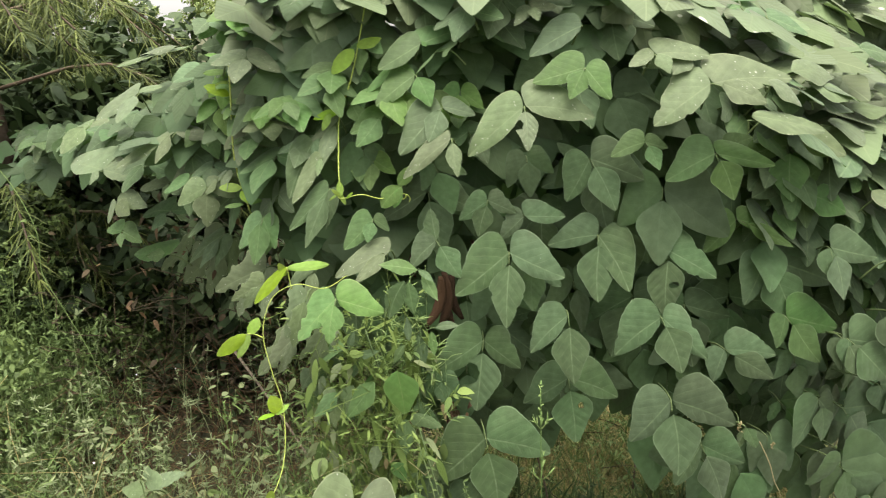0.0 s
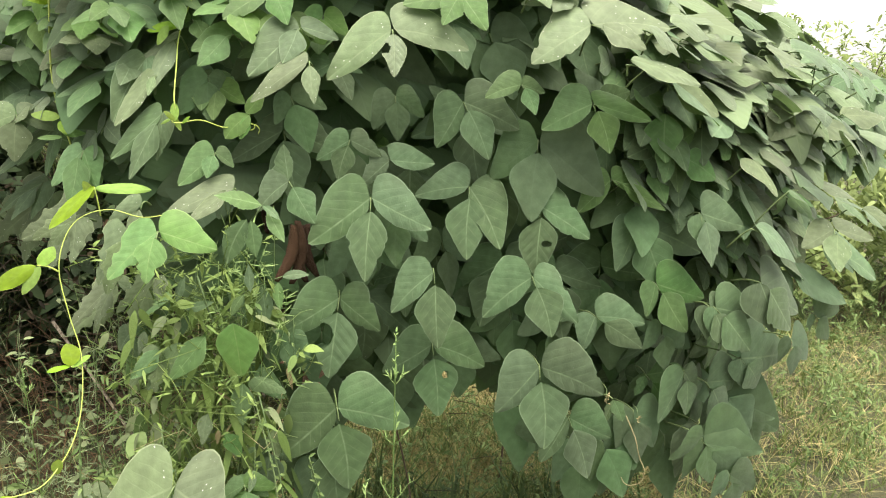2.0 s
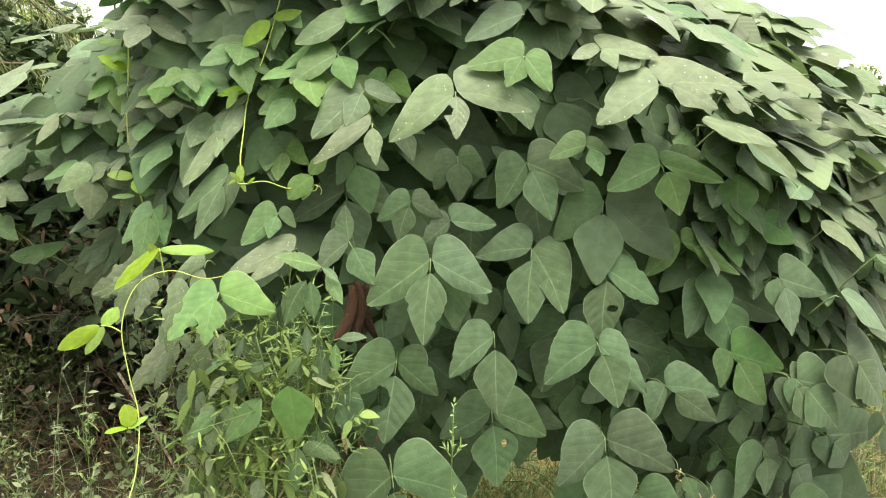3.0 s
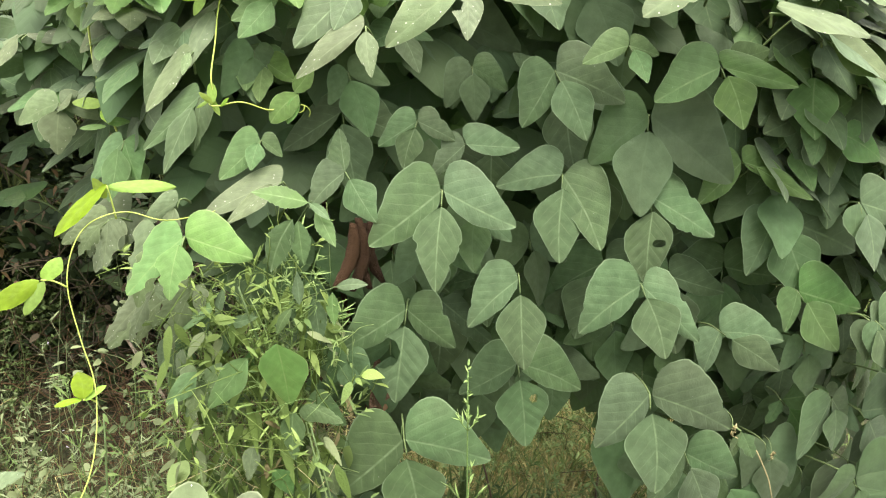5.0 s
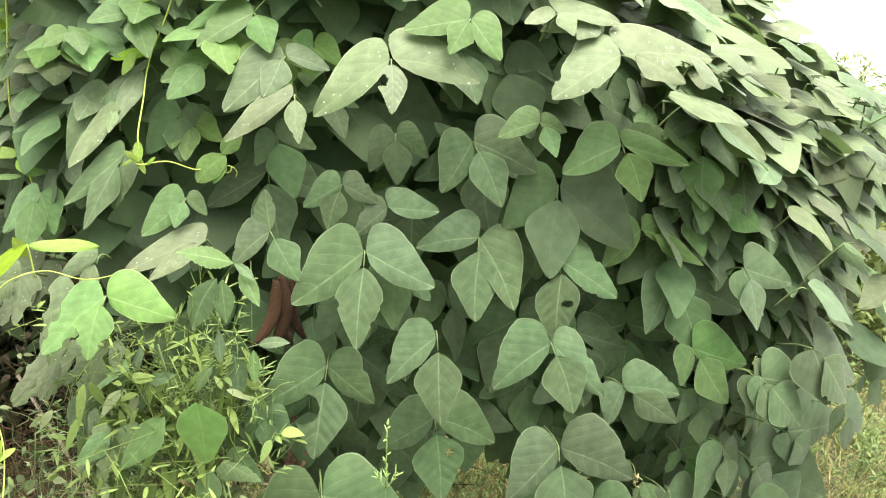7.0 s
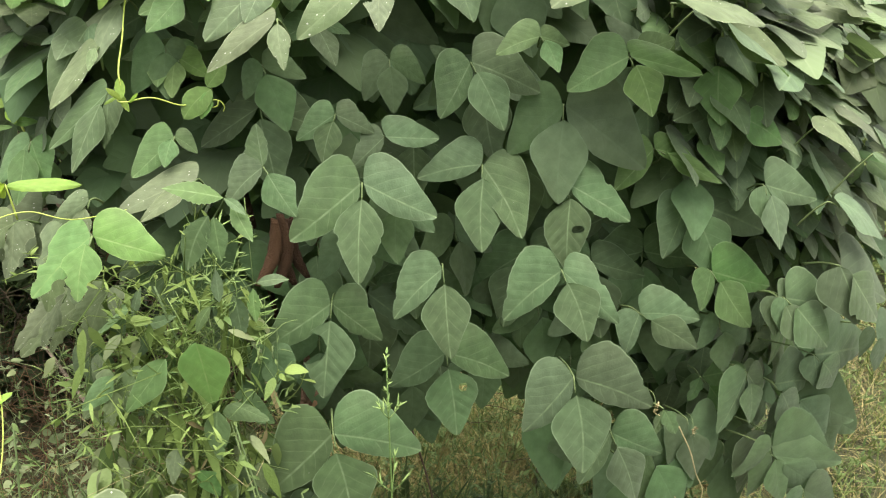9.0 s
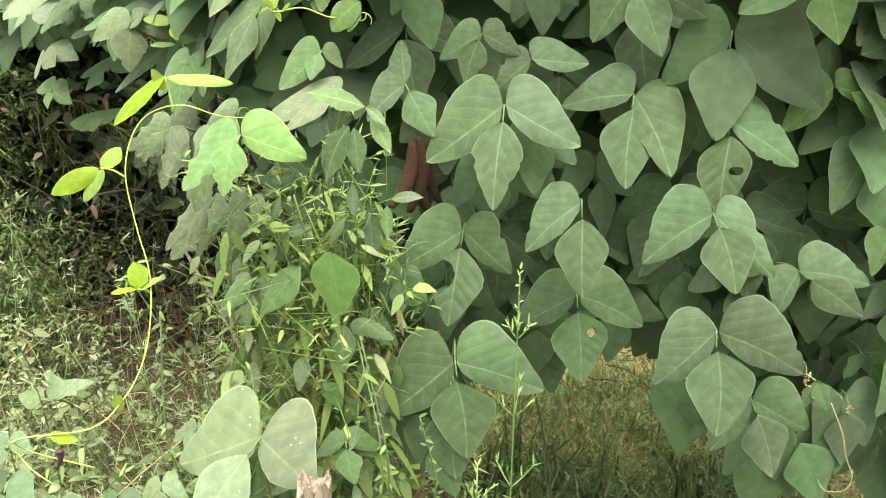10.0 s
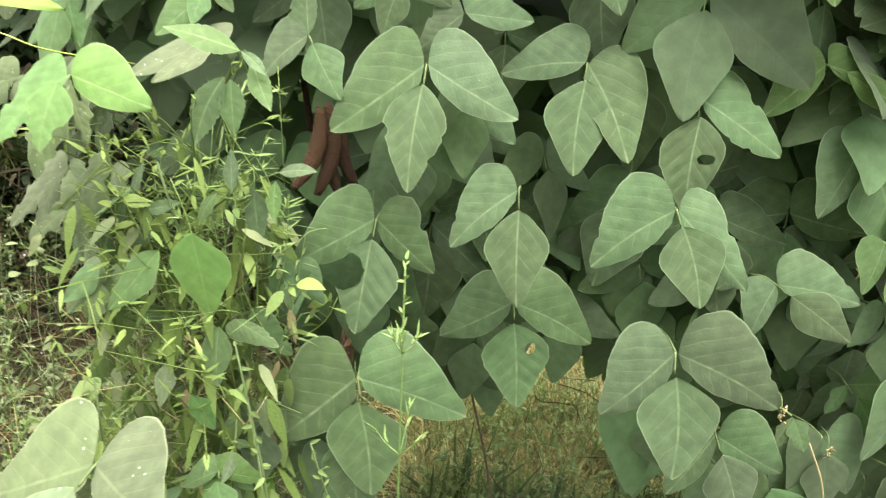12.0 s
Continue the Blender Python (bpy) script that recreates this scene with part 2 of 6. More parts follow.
def tube(points, r0, r1, sides=6, steps=4, verts=None, faces=None):
    """A tapered stem along points; adds to verts and faces."""
    verts = [] if verts is None else verts
    faces = [] if faces is None else faces
    line = glide(points, steps)
    start = len(verts)
    for k, p in enumerate(line):
        way = (line[min(k + 1, len(line) - 1)] - line[max(k - 1, 0)]).normalized()
        side = way.cross(Vector((0.31, 0.2, 0.93))).normalized()
        other = way.cross(side)
        r = r0 + (r1 - r0) * k / (len(line) - 1)
        for s in range(sides):
            w = 2 * math.pi * s / sides
            verts.append(p + r * (math.cos(w) * side + math.sin(w) * other))
    for k in range(len(line) - 1):
        for s in range(sides):
            q = start + k * sides
            faces.append((q + s, q + (s + 1) % sides, q + sides + (s + 1) % sides, q + sides + s))
    faces.append(tuple(start + s for s in reversed(range(sides))))
    faces.append(tuple(start + (len(line) - 1) * sides + s for s in range(sides)))
    return verts, faces


OUTLINE = {
    "terminal": ((0, 0), (0.02, 0.055), (0.06, 0.115), (0.12, 0.19), (0.2, 0.268), (0.28, 0.325), (0.35, 0.347), (0.42, 0.345), (0.5, 0.32), (0.62, 0.252), (0.75, 0.182), (0.86, 0.122), (0.93, 0.08), (0.975, 0.045), (1, 0)),
    "lobed": ((0, 0), (0.06, 0.05), (0.14, 0.13), (0.24, 0.235), (0.33, 0.28), (0.4, 0.262), (0.48, 0.2), (0.55, 0.175), (0.65, 0.185), (0.76, 0.17), (0.88, 0.105), (0.96, 0.05), (1, 0)),
    "saw": ((0, 0), (0.1, 0.07), (0.25, 0.14), (0.45, 0.175), (0.65, 0.15), (0.85, 0.075), (1, 0)),
    "shoot": ((0, 0), (0.05, 0.09), (0.2, 0.2), (0.45, 0.26), (0.65, 0.24), (0.85, 0.15), (0.95, 0.075), (1, 0)),
    "outer": ((0, 0.3), (0.03, 0.38), (0.08, 0.43), (0.16, 0.462), (0.25, 0.455), (0.36, 0.415), (0.5, 0.345), (0.65, 0.255), (0.78, 0.178), (0.88, 0.12), (0.94, 0.083), (0.975, 0.05), (1, 0)),
    "inner": ((0, 0), (0.1, 0.095), (0.3, 0.165), (0.5, 0.185), (0.68, 0.16), (0.82, 0.115), (0.93, 0.063), (0.975, 0.036), (1, 0)),
}


def half_width(shape, side, t):
    """Half the breadth of a leaflet of length 1 on one side, at t of its length."""
    table = OUTLINE[shape if shape in OUTLINE else "outer" if side > 0 else "inner"]
    for (t0, w0), (t1, w1) in zip(table, table[1:]):
        if t <= t1:
            k = (t - t0) / (t1 - t0)
            return w0 + (w1 - w0) * k
    return 0.0


def leaflet_mesh(shape, seed, material, gone=None, fine=None, bites=(), teeth=0):
    """A unit leaflet along y, face up; side x > 0 is the broad one. gone(x, y): eaten away."""
    r = random.Random(seed)
    rows, cols = fine or ((110, 34) if gone else (20, 4))
    fold, droop, wave, phase, twist = r.uniform(0.05, 0.35), r.uniform(0.03, 0.2), r.uniform(0.008, 0.022), r.uniform(0, 6), r.uniform(-0.12, 0.12)
    bend = r.uniform(-0.05, 0.05)
    verts, uvs, edges, faces = [], [], [], []
    for i in range(rows + 1):
        t = 0.5 - 0.5 * math.cos(math.pi * i / rows)
        for j in range(-cols, cols + 1):
            u = j / cols
            uneven = 1 + 0.08 * noise.noise(Vector((t * 3.5, 3.0 if u > 0 else 8.0, seed))) + 0.035 * noise.noise(Vector((t * 15, 3.0 if u > 0 else 8.0, seed + 0.5)))
            x = u * half_width(shape, u, min(max(t, 0.004), 0.996)) * uneven
            x *= 1 + teeth * (i % 2 - 0.5)
            for side, at, size in bites:
                if u * side > 0 and abs(t - at) < size:
                    x -= u * 0.85 * math.sqrt(size * size - (t - at) ** 2) * (1 + 8 * ragged(t, side, 40.0))
            y = t - (0.085 * math.sin(min(abs(u), 1.0) * 1.9) * (1 - t) ** 5 if shape == "lateral" and u > 0 else 0)
            vein = 0.004 * math.cos(2 * math.pi * ((y - 0.85 * abs(x)) * 6.5)) * min(1, abs(x) * 9) * (1 - abs(u) ** 4)
            z = fold * abs(x) * 0.45 - 0.5 * x * x - droop * t * t + wave * math.sin(7 * t + phase + (2 if u > 0 else 0)) * u * u - vein * 0.6 + twist * x * t
            verts.append((x + bend * math.sin(math.pi * t), y, z))
            uvs.append((x + 0.5, y))
            edges.append((abs(u), t))
    wide = 2 * cols + 1
    for i in range(rows):
        for j in range(2 * cols):
            q = i * wide + j
            f = (q, q + 1, q + wide + 1, q + wide)
            if gone:
                x, y = (sum(verts[k][n] for k in f) / 4 for n in (0, 1))
                if gone(x, y):
                    continue
            faces.append(f)
    mesh = mesh_of("leaflet", verts, faces, material)
    for name, values in (("blade", uvs), ("edge", edges)):
        layer = mesh.uv_layers.new(name=name)
        for loop in mesh.loops:
            layer.data[loop.index].uv = values[loop.vertex_index]
    return mesh


def mirrored(mesh):
    other = mesh.copy()
    for v in other.vertices:
        v.co.x = -v.co.x
    other.flip_normals()
    return other


def nibbled(seed):
    """Bites at a leaflet's edge: side, place along it, size."""
    r = random.Random(seed)
    return [(r.choice((-1, 1)), r.uniform(0.3, 0.85), r.uniform(0.025, 0.06)) for _ in range(r.randint(1, 3))]


def ragged(x, y, scale=28.0):
    return 0.03 * noise.noise(Vector((x * scale, y * scale, 1.7)))


KINDS = {}
for tone in BLADE:
    for shape in ("terminal", "lateral", "shoot"):
        right = [leaflet_mesh(shape, 31 * k + len(shape), BLADE[tone]) for k in range(8)]
        if tone not in ("shoot", "dark") and shape != "shoot":
            right += [leaflet_mesh(shape, 57 * k + len(shape), BLADE[tone], None, (60, 4), nibbled(91 * k + len(tone))) for k in range(1, 3)]
        KINDS[tone, shape, 1] = right
        KINDS[tone, shape, -1] = [mirrored(m) for m in right]

for k in (1, -1):
    KINDS["fresh", "lobed", k] = [leaflet_mesh("lobed", 17 * n + 3, BLADE["fresh"], None, (26, 4)) for n in range(4)]

TORN = {}
for tone, kind, bites in (("torn", "young", [(1, 0.55, 0.10), (-1, 0.68, 0.08), (1, 0.8, 0.05)]), ("ragged", "pale", [(1, 0.38, 0.13), (1, 0.66, 0.09), (-1, 0.5, 0.1), (-1, 0.75, 0.07)])):
    for which in (0, 1):
        TORN[tone, which] = leaflet_mesh("lateral" if which else "terminal", 40 + which, BLADE[kind], None, (70, 6), bites)
    TORN[tone, -1] = mirrored(TORN[tone, 1])
HOLED = leaflet_mesh("terminal", 5, BLADE["mature"], lambda x, y: math.hypot(x + 0.11, (y - 0.42) * 1.7) < 0.095 + 0.35 * ragged(x, y, 14.0))
NICKED = leaflet_mesh("terminal", 7, BLADE["mature"], lambda x, y: math.hypot(x + 0.15, y - 0.3) < 0.06 + 0.6 * ragged(x, y, 16.0))
CHEWED = leaflet_mesh("terminal", 9, BLADE["mature"], lambda x, y: math.hypot((x - 0.25) * 0.9, y - 0.36) < 0.21 + 0.6 * ragged(x, y, 12.0))
BITTEN = leaflet_mesh("terminal", 12, BLADE["pale"], lambda x, y: math.hypot(x - 0.20, y - 0.33) < 0.10 + 1.4 * ragged(x, y) or (x > 0.13 and 0.3 < y < 0.47 + ragged(x, y)))

# ---- ground ----


def rise(x, y):
    """The ground's height: rough turf, a low bank on the left."""
    far = min(1.0, math.hypot(x, y) / 30)
    return -0.12 + (0.05 * noise.noise(Vector((x * 0.9, y * 0.9, 0))) + 0.02 * noise.noise(Vector((x * 4, y * 4, 3)))) * (1 - 0.3 * far) + 0.12 * max(0.0, min(1.0, (-0.5 - x) / 1.2))


def ground():
    steps = [-400, -150, -60, -25, -12, -7] + [-5 + 0.125 * k for k in range(113)] + [10, 13, 18, 28, 60, 150, 400]
    verts = [(x, y, rise(x, y)) for y in steps for x in steps]
    n = len(steps)
    faces = [(j * n + i, j * n + i + 1, j * n + n + i + 1, j * n + n + i) for j in range(n - 1) for i in range(n - 1)]
    ob = new("ground", mesh_of("ground", verts, faces, SOIL))
    tagged(ob, "rough soil with thin turf and dry straw", "ground", "", "structure")


ground()


def scatter(name, count, where, build, material, label, category, smooth=True):
    """Many small pieces that nobody could count, as one object."""
    verts, faces = [], []
    for _ in range(count):
        spot = where()
        if spot is not None:
            build(Vector(spot), verts, faces)
    ob = new(name, mesh_of(name, verts, faces, material, smooth))
    return tagged(ob, label, category, "", "stuff")


def add_blade(base, tip, width, verts, faces, sag=0.0, up=Vector((0, 0, 1)), cuts=(0.0, 0.25, 0.55, 0.8, 1.0), form=(0.35, 1.0, 0.85, 0.5, 0.03)):
    """A narrow bent blade from base to tip."""
    way = tip - base
    side = way.cross(up)
    side = side.normalized() if side.length > 1e-6 else Vector((1, 0, 0))
    turn = Matrix.Rotation(rnd.uniform(-0.9, 0.9), 3, way.normalized())
    side = turn @ side
    lift = side.cross(way).normalized()
    start = len(verts)
    for t, w in zip(cuts, form):
        mid = base + way * t + Vector((0, 0, -sag * t * t)) * way.length
        verts.append(mid - side * width * w / 2 + lift * width * 0.12 * w)
        verts.append(mid + side * width * w / 2 + lift * width * 0.12 * w)
    for k in range(len(cuts) - 1):
        q = start + 2 * k
        faces.append((q, q + 1, q + 3, q + 2))


def grass_tuft(height, width, lean, count):
    def build(p, verts, faces):
        for _ in range(rnd.randint(*count)):
            h = rnd.uniform(*height)
            w = rnd.uniform(0, 2 * math.pi)
            l = rnd.uniform(*lean) * h
            base = p + Vector((rnd.gauss(0, 0.015), rnd.gauss(0, 0.015), 0))
            add_blade(base, base + Vector((math.cos(w) * l, math.sin(w) * l, h)), rnd.uniform(*width), verts, faces, rnd.uniform(0.05, 0.4))
    return build


def on_ground(x0, x1, y0, y1, clump=0.0, keep=None):
    def where():
        x, y = rnd.uniform(x0, x1), rnd.uniform(y0, y1)
        if clump and noise.noise(Vector((x * 1.7, y * 1.7, 9))) < rnd.uniform(-1, 1) * clump - 0.1:
            return None
        if keep and not keep(x, y):
            return None
        return x, y, rise(x, y)
    return where


# ---- the climbing vine ----
BASE = Vector((0.35, 1.9, rise(0.35, 1.9)))
vine = thing("velvet_bean_vine", BASE, "sprawling green velvet bean vine heaped over a hidden support", "climbing vine")


def leaf(plant, node, turn, lift, left, tip, right, tone, stalk=0.0):
    """A leaf of three leaflets. turn, lift: which way its face looks; each leaflet: angle from straight down, length, breadth."""
    a, b = radians(turn), radians(lift)
    face = Vector((math.sin(a) * math.cos(b), -math.cos(a) * math.cos(b), math.sin(b)))
    across = Vector((0, 0, 1)).cross(face).normalized()
    down = across.cross(face)
    if down.z > 0:
        down = -down
    node = Vector(node)
    kind = {"nicked": "mature", "holed": "mature", "bitten": "pale", "chewed": "mature", "torn": "young", "ragged": "pale", "lobed": "fresh"}.get(tone, tone)
    r = rnd
    sizes = [q[1] for q in (left, tip, right) if q]
    long = stalk or 0.5 * max(sizes)
    back = node - face * long + Vector((r.uniform(-0.02, 0.02), 0, -0.05 * long))
    verts, faces = tube([node - face * 0.002, node * 0.55 + back * 0.45 + Vector((0, 0, 0.004)), back], 0.0014, 0.0019, 5, 3)
    if tip:
        way = math.cos(radians(tip[0])) * down + math.sin(radians(tip[0])) * across
        tube([node - face * 0.002, node + way * 0.10 * tip[1], node + way * 0.17 * tip[1]], 0.0013, 0.0011, 5, 2, verts, faces)
    origin = Matrix.Translation(node)
    verts = [v - node for v in verts]
    stem = part("leaf", mesh_of("leaf_stalk", verts, faces, STALK), None, plant, "", full(plant).inverted() @ origin)
    for which, q in ((-1, left), (0, tip), (1, right)):
        if not q:
            continue
        angle, length, breadth = q
        way = math.cos(radians(angle)) * down + math.sin(radians(angle)) * across
        skip = 0.17 if which == 0 and (left or right) else 0.02
        out = way.cross(face)
        m = Matrix((out, way, face)).transposed()
        m = m @ Matrix.Rotation(radians(r.uniform(-3, 7)), 3, "X") @ Matrix.Rotation(radians(r.uniform(-9, 9)), 3, "Y")
        if which == 0:
            data = r.choice(KINDS[kind, "terminal", 1])
            data = {"nicked": NICKED, "holed": HOLED, "bitten": BITTEN, "chewed": CHEWED}.get(tone, data)
        else:
            data = r.choice(KINDS[kind, "lateral", -which])
        if (tone == "torn" and which < 1) or tone == "ragged":
            data = TORN[tone, -which]
        if tone == "lobed":
            data = r.choice(KINDS["fresh", "lobed", 1])
        size = length * (1 - skip)
        place = Matrix.Translation(way * length * skip + face * (0.009 if which == 0 else 0.0)) @ m.to_4x4() @ Matrix.Diagonal((size * breadth, size, size, 1))
        part("leaflet", data, None, stem, "", place)
    return stem


leaf(vine, (0.110, 1.224, 1.161), 0, 18, (-53, 0.130, 1.05), (-3, 0.141, 0.85), (64, 0.117, 1.05), "mature")
leaf(vine, (-0.027, 1.250, 1.181), 0, 25, (-44, 0.072, 1), (31, 0.086, 1), (-172, 0.063, 1), "mature")
leaf(vine, (0.075, 1.285, 1.248), 0, 18, (-57, 0.067, 1), (-16, 0.073, 1), (64, 0.061, 1), "mature")
leaf(vine, (0.145, 1.284, 1.215), 0, 18, (-47, 0.066, 1), None, (88, 0.080, 1), "mature")
leaf(vine, (0.273, 1.303, 1.319), 0, 19, (-29, 0.093, 1.1), (24, 0.111, 1), (67, 0.114, 1.05), "mature")
leaf(vine, (-0.025, 1.305, 1.316), 0, 18, (-28, 0.055, 1), (19, 0.101, 1), (72, 0.063, 1), "dark")
leaf(vine, (0.363, 1.253, 1.356), 0, 23, (-69, 0.068, 1), (20, 0.059, 1), (73, 0.043, 1), "fresh")
leaf(vine, (0.498, 1.265, 1.328), 1, 19, (-64, 0.101, 1.15), (18, 0.093, 1.2), (77, 0.116, 0.6), "fresh")
leaf(vine, (0.508, 1.284, 1.324), 1, 19, None, (112, 0.076, 1), None, "fresh")
leaf(vine, (0.685, 1.313, 1.239), 15, 18, (-19, 0.060, 1.25), (64, 0.122, 0.99), (122, 0.080, 1.1), "fresh")
leaf(vine, (0.291, 1.289, 1.170), 0, 18, (-79, 0.099, 1), (-2, 0.133, 1.03), (26, 0.127, 1), "mature")
leaf(vine, (0.416, 1.302, 1.257), 0, 15, (-51, 0.111, 1.15), (-6, 0.151, 1.05), (52, 0.161, 1.15), "dark")
leaf(vine, (0.422, 1.275, 1.140), 0, 18, None, (0, 0.135, 1), (60, 0.115, 1), "holed")
leaf(vine, (0.401, 1.212, 1.024), 0, 13, (-48, 0.115, 1.1), (19, 0.116, 1.12), (46, 0.125, 0.72), "mature")
leaf(vine, (0.224, 1.225, 1.029), 0, 13, (-45, 0.104, 0.95), (4, 0.138, 0.92), None, "mature")
leaf(vine, (0.234, 1.262, 0.871), 0, 3, (-56, 0.109, 1.15), (7, 0.147, 1.05), (64, 0.119, 1.05), "nicked")
leaf(vine, (0.059, 1.231, 0.978), 0, 8, (-58, 0.116, 1.05), (-7, 0.144, 1), (48, 0.096, 1.05), "chewed")
leaf(vine, (0.056, 1.147, 0.810), 0, 3, (-45, 0.143, 1.1), (8, 0.158, 1.05), (68, 0.141, 1.05), "mature")
leaf(vine, (0.420, 1.178, 0.863), 0, 3, (-39, 0.118, 1.15), (6, 0.160, 1.05), (63, 0.147, 1), "mature")
leaf(vine, (0.550, 1.260, 0.926), 2, 8, (-14, 0.073, 1.1), (56, 0.122, 0.8), (80, 0.110, 0.9), "mature")
leaf(vine, (0.571, 1.315, 1.185), 3, 18, (-46, 0.091, 1), (60, 0.122, 0.45), (76, 0.069, 1), "fresh")
leaf(vine, (0.647, 1.336, 1.094), 8, 13, (-26, 0.107, 1), (20, 0.153, 1), (67, 0.172, 1), "mature")
leaf(vine, (0.750, 1.289, 1.128), 16, 18, (30, 0.097, 1), (7, 0.108, 1), (73, 0.115, 1), "mature")
leaf(vine, (0.682, 1.293, 0.981), 10, 8, (-14, 0.069, 1), (35, 0.125, 1), (72, 0.124, 1), "fresh")
leaf(vine, (0.717, 1.342, 0.754), 13, 3, (-25, 0.052, 1.3), (40, 0.114, 0.9), (86, 0.115, 1), "lobed")
leaf(vine, (0.776, 1.245, 0.951), 18, 8, (4, 0.070, 1), (30, 0.105, 1), (74, 0.076, 1), "mature")
leaf(vine, (0.718, 1.307, 0.882), 13, 3, (-43, 0.066, 1), (10, 0.100, 1), (52, 0.103, 1), "dark")
leaf(vine, (0.828, 1.267, 0.642), 23, 3, (-66, 0.091, 1), (14, 0.114, 1), (71, 0.177, 1), "dark")
leaf(vine, (0.780, 1.300, 0.781), 18, 3, (-26, 0.122, 1), (5, 0.098, 1), (42, 0.076, 1), "mature")
leaf(vine, (0.842, 1.309, 0.750), 24, 3, None, (37, 0.133, 1), (73, 0.148, 1), "mature")
leaf(vine, (0.608, 1.252, 0.748), 5, 3, (-18, 0.057, 1), None, (27, 0.058, 1), "lobed")
leaf(vine, (0.675, 1.291, 0.698), 10, 3, (-22, 0.090, 1), (8, 0.122, 1), (36, 0.128, 1), "dark")
leaf(vine, (0.510, 1.235, 0.721), 0, 3, (-28, 0.107, 1.05), (22, 0.150, 0.85), (59, 0.119, 1.05), "mature")
leaf(vine, (0.569, 1.300, 0.606), 0, 3, (-34, 0.094, 1), (1, 0.157, 1), None, "dark")
leaf(vine, (0.604, 1.280, 0.642), 4, 3, (-8, 0.1, 1), (25, 0.153, 1), None, "dark")
leaf(vine, (0.662, 1.300, 0.668), 8, 3, (-20, 0.09, 1), (13, 0.115, 1), (46, 0.1, 1), "dark")
leaf(vine, (0.420, 1.270, 0.727), 0, 3, (2, 0.136, 0.9), (23, 0.089, 1), None, "dark")
leaf(vine, (0.462, 1.360, 0.639), 0, 3, (-53, 0.061, 1), (-3, 0.116, 1), (23, 0.085, 1), "dark")
leaf(vine, (0.635, 1.335, 0.640), 6, 3, (-35, 0.11, 1), (2, 0.175, 0.95), (38, 0.11, 1), "dark")
leaf(vine, (0.794, 1.360, 0.591), 14, 3, (-30, 0.11, 1), (10, 0.173, 0.9), (40, 0.149, 1), "dark")
leaf(vine, (0.855, 1.330, 0.635), 18, 3, (-9, 0.145, 1), (24, 0.17, 0.9), (64, 0.15, 1), "mature")
leaf(vine, (0.984, 1.380, 0.560), 24, 3, (-14, 0.14, 1), (20, 0.15, 1), (60, 0.12, 1), "dark")
leaf(vine, (0.190, 1.400, 0.760), 0, 3, (-40, 0.1, 1), (-4, 0.12, 1), (42, 0.09, 1), "dark")
leaf(vine, (0.215, 1.440, 0.700), 0, 3, (-48, 0.09, 1), (6, 0.11, 1), (40, 0.08, 1), "dark")
leaf(vine, (0.099, 1.288, 1.064), 0, 13, (-42, 0.090, 1), (-2, 0.094, 1), (58, 0.089, 1), "dark")
leaf(vine, (0.160, 1.280, 1.122), 0, 18, (-30, 0.079, 1), (-1, 0.097, 1), (47, 0.076, 1), "dark")
leaf(vine, (0.156, 1.341, 1.321), 0, 19, (-33, 0.071, 1), (3, 0.082, 1), (56, 0.064, 1), "dark")
leaf(vine, (-0.166, 1.353, 1.341), -1, 21, (-35, 0.084, 1), (4, 0.082, 1), (33, 0.056, 1), "dark")
leaf(vine, (-0.147, 1.272, 1.222), -0, 30, (-45, 0.081, 1), (-12, 0.049, 1), (51, 0.039, 1), "fresh")
leaf(vine, (-0.113, 1.238, 1.170), -0, 45, (-66, 0.116, 0.8), (-42, 0.098, 0.54), None, "pale")
leaf(vine, (-0.226, 1.274, 1.284), -2, 18, (-45, 0.111, 0.55), (-23, 0.121, 0.54), (-8, 0.078, 0.5), "mature")
leaf(vine, (-0.239, 1.297, 1.341), -2, 35, (-29, 0.108, 0.55), (-6, 0.044, 0.63), None, "pale")
leaf(vine, (-0.194, 1.059, 1.145), -2, 35, (-42, 0.092, 0.9), (-6, 0.076, 1), (73, 0.085, 1.05), "torn")
leaf(vine, (-0.263, 1.166, 1.117), -3, 16, (-28, 0.099, 0.8), (-15, 0.104, 0.72), (20, 0.064, 0.8), "ragged")
leaf(vine, (-0.357, 1.227, 1.116), -7, 16, (-61, 0.076, 0.8), (-41, 0.068, 0.72), (-6, 0.071, 0.8), "ragged")
leaf(vine, (-0.236, 1.189, 1.029), -2, 16, (-46, 0.082, 0.6), (-22, 0.103, 0.63), (13, 0.063, 0.6), "ragged")
leaf(vine, (-0.256, 1.227, 1.145), -3, 18, (-55, 0.073, 0.6), (-10, 0.071, 0.63), None, "pale")
leaf(vine, (-0.406, 1.423, 1.079), -10, 16, (-65, 0.141, 0.8), (-33, 0.133, 0.72), (-15, 0.087, 0.8), "ragged")
leaf(vine, (-0.297, 1.203, 1.020), -5, 16, (-43, 0.108, 0.6), (-22, 0.080, 0.54), (51, 0.045, 0.7), "ragged")
leaf(vine, (-0.403, 1.486, 1.169), -10, 18, (-60, 0.062, 1), (-8, 0.082, 1), None, "fresh")
leaf(vine, (-0.661, 1.922, 1.156), -24, 18, (-30, 0.108, 1), (-5, 0.075, 1), (75, 0.123, 1), "mature")
leaf(vine, (-0.981, 2.273, 1.224), -30, 40, (-53, 0.144, 1), (53, 0.154, 1), (83, 0.192, 1), "pale")
leaf(vine, (-0.250, 1.202, 0.892), -3, 3, (-37, 0.079, 1), (4, 0.068, 1), (78, 0.030, 1), "fresh")
leaf(vine, (-0.087, 1.177, 0.847), 0, 3, (-7, 0.084, 1), None, (59, 0.066, 1), "fresh")
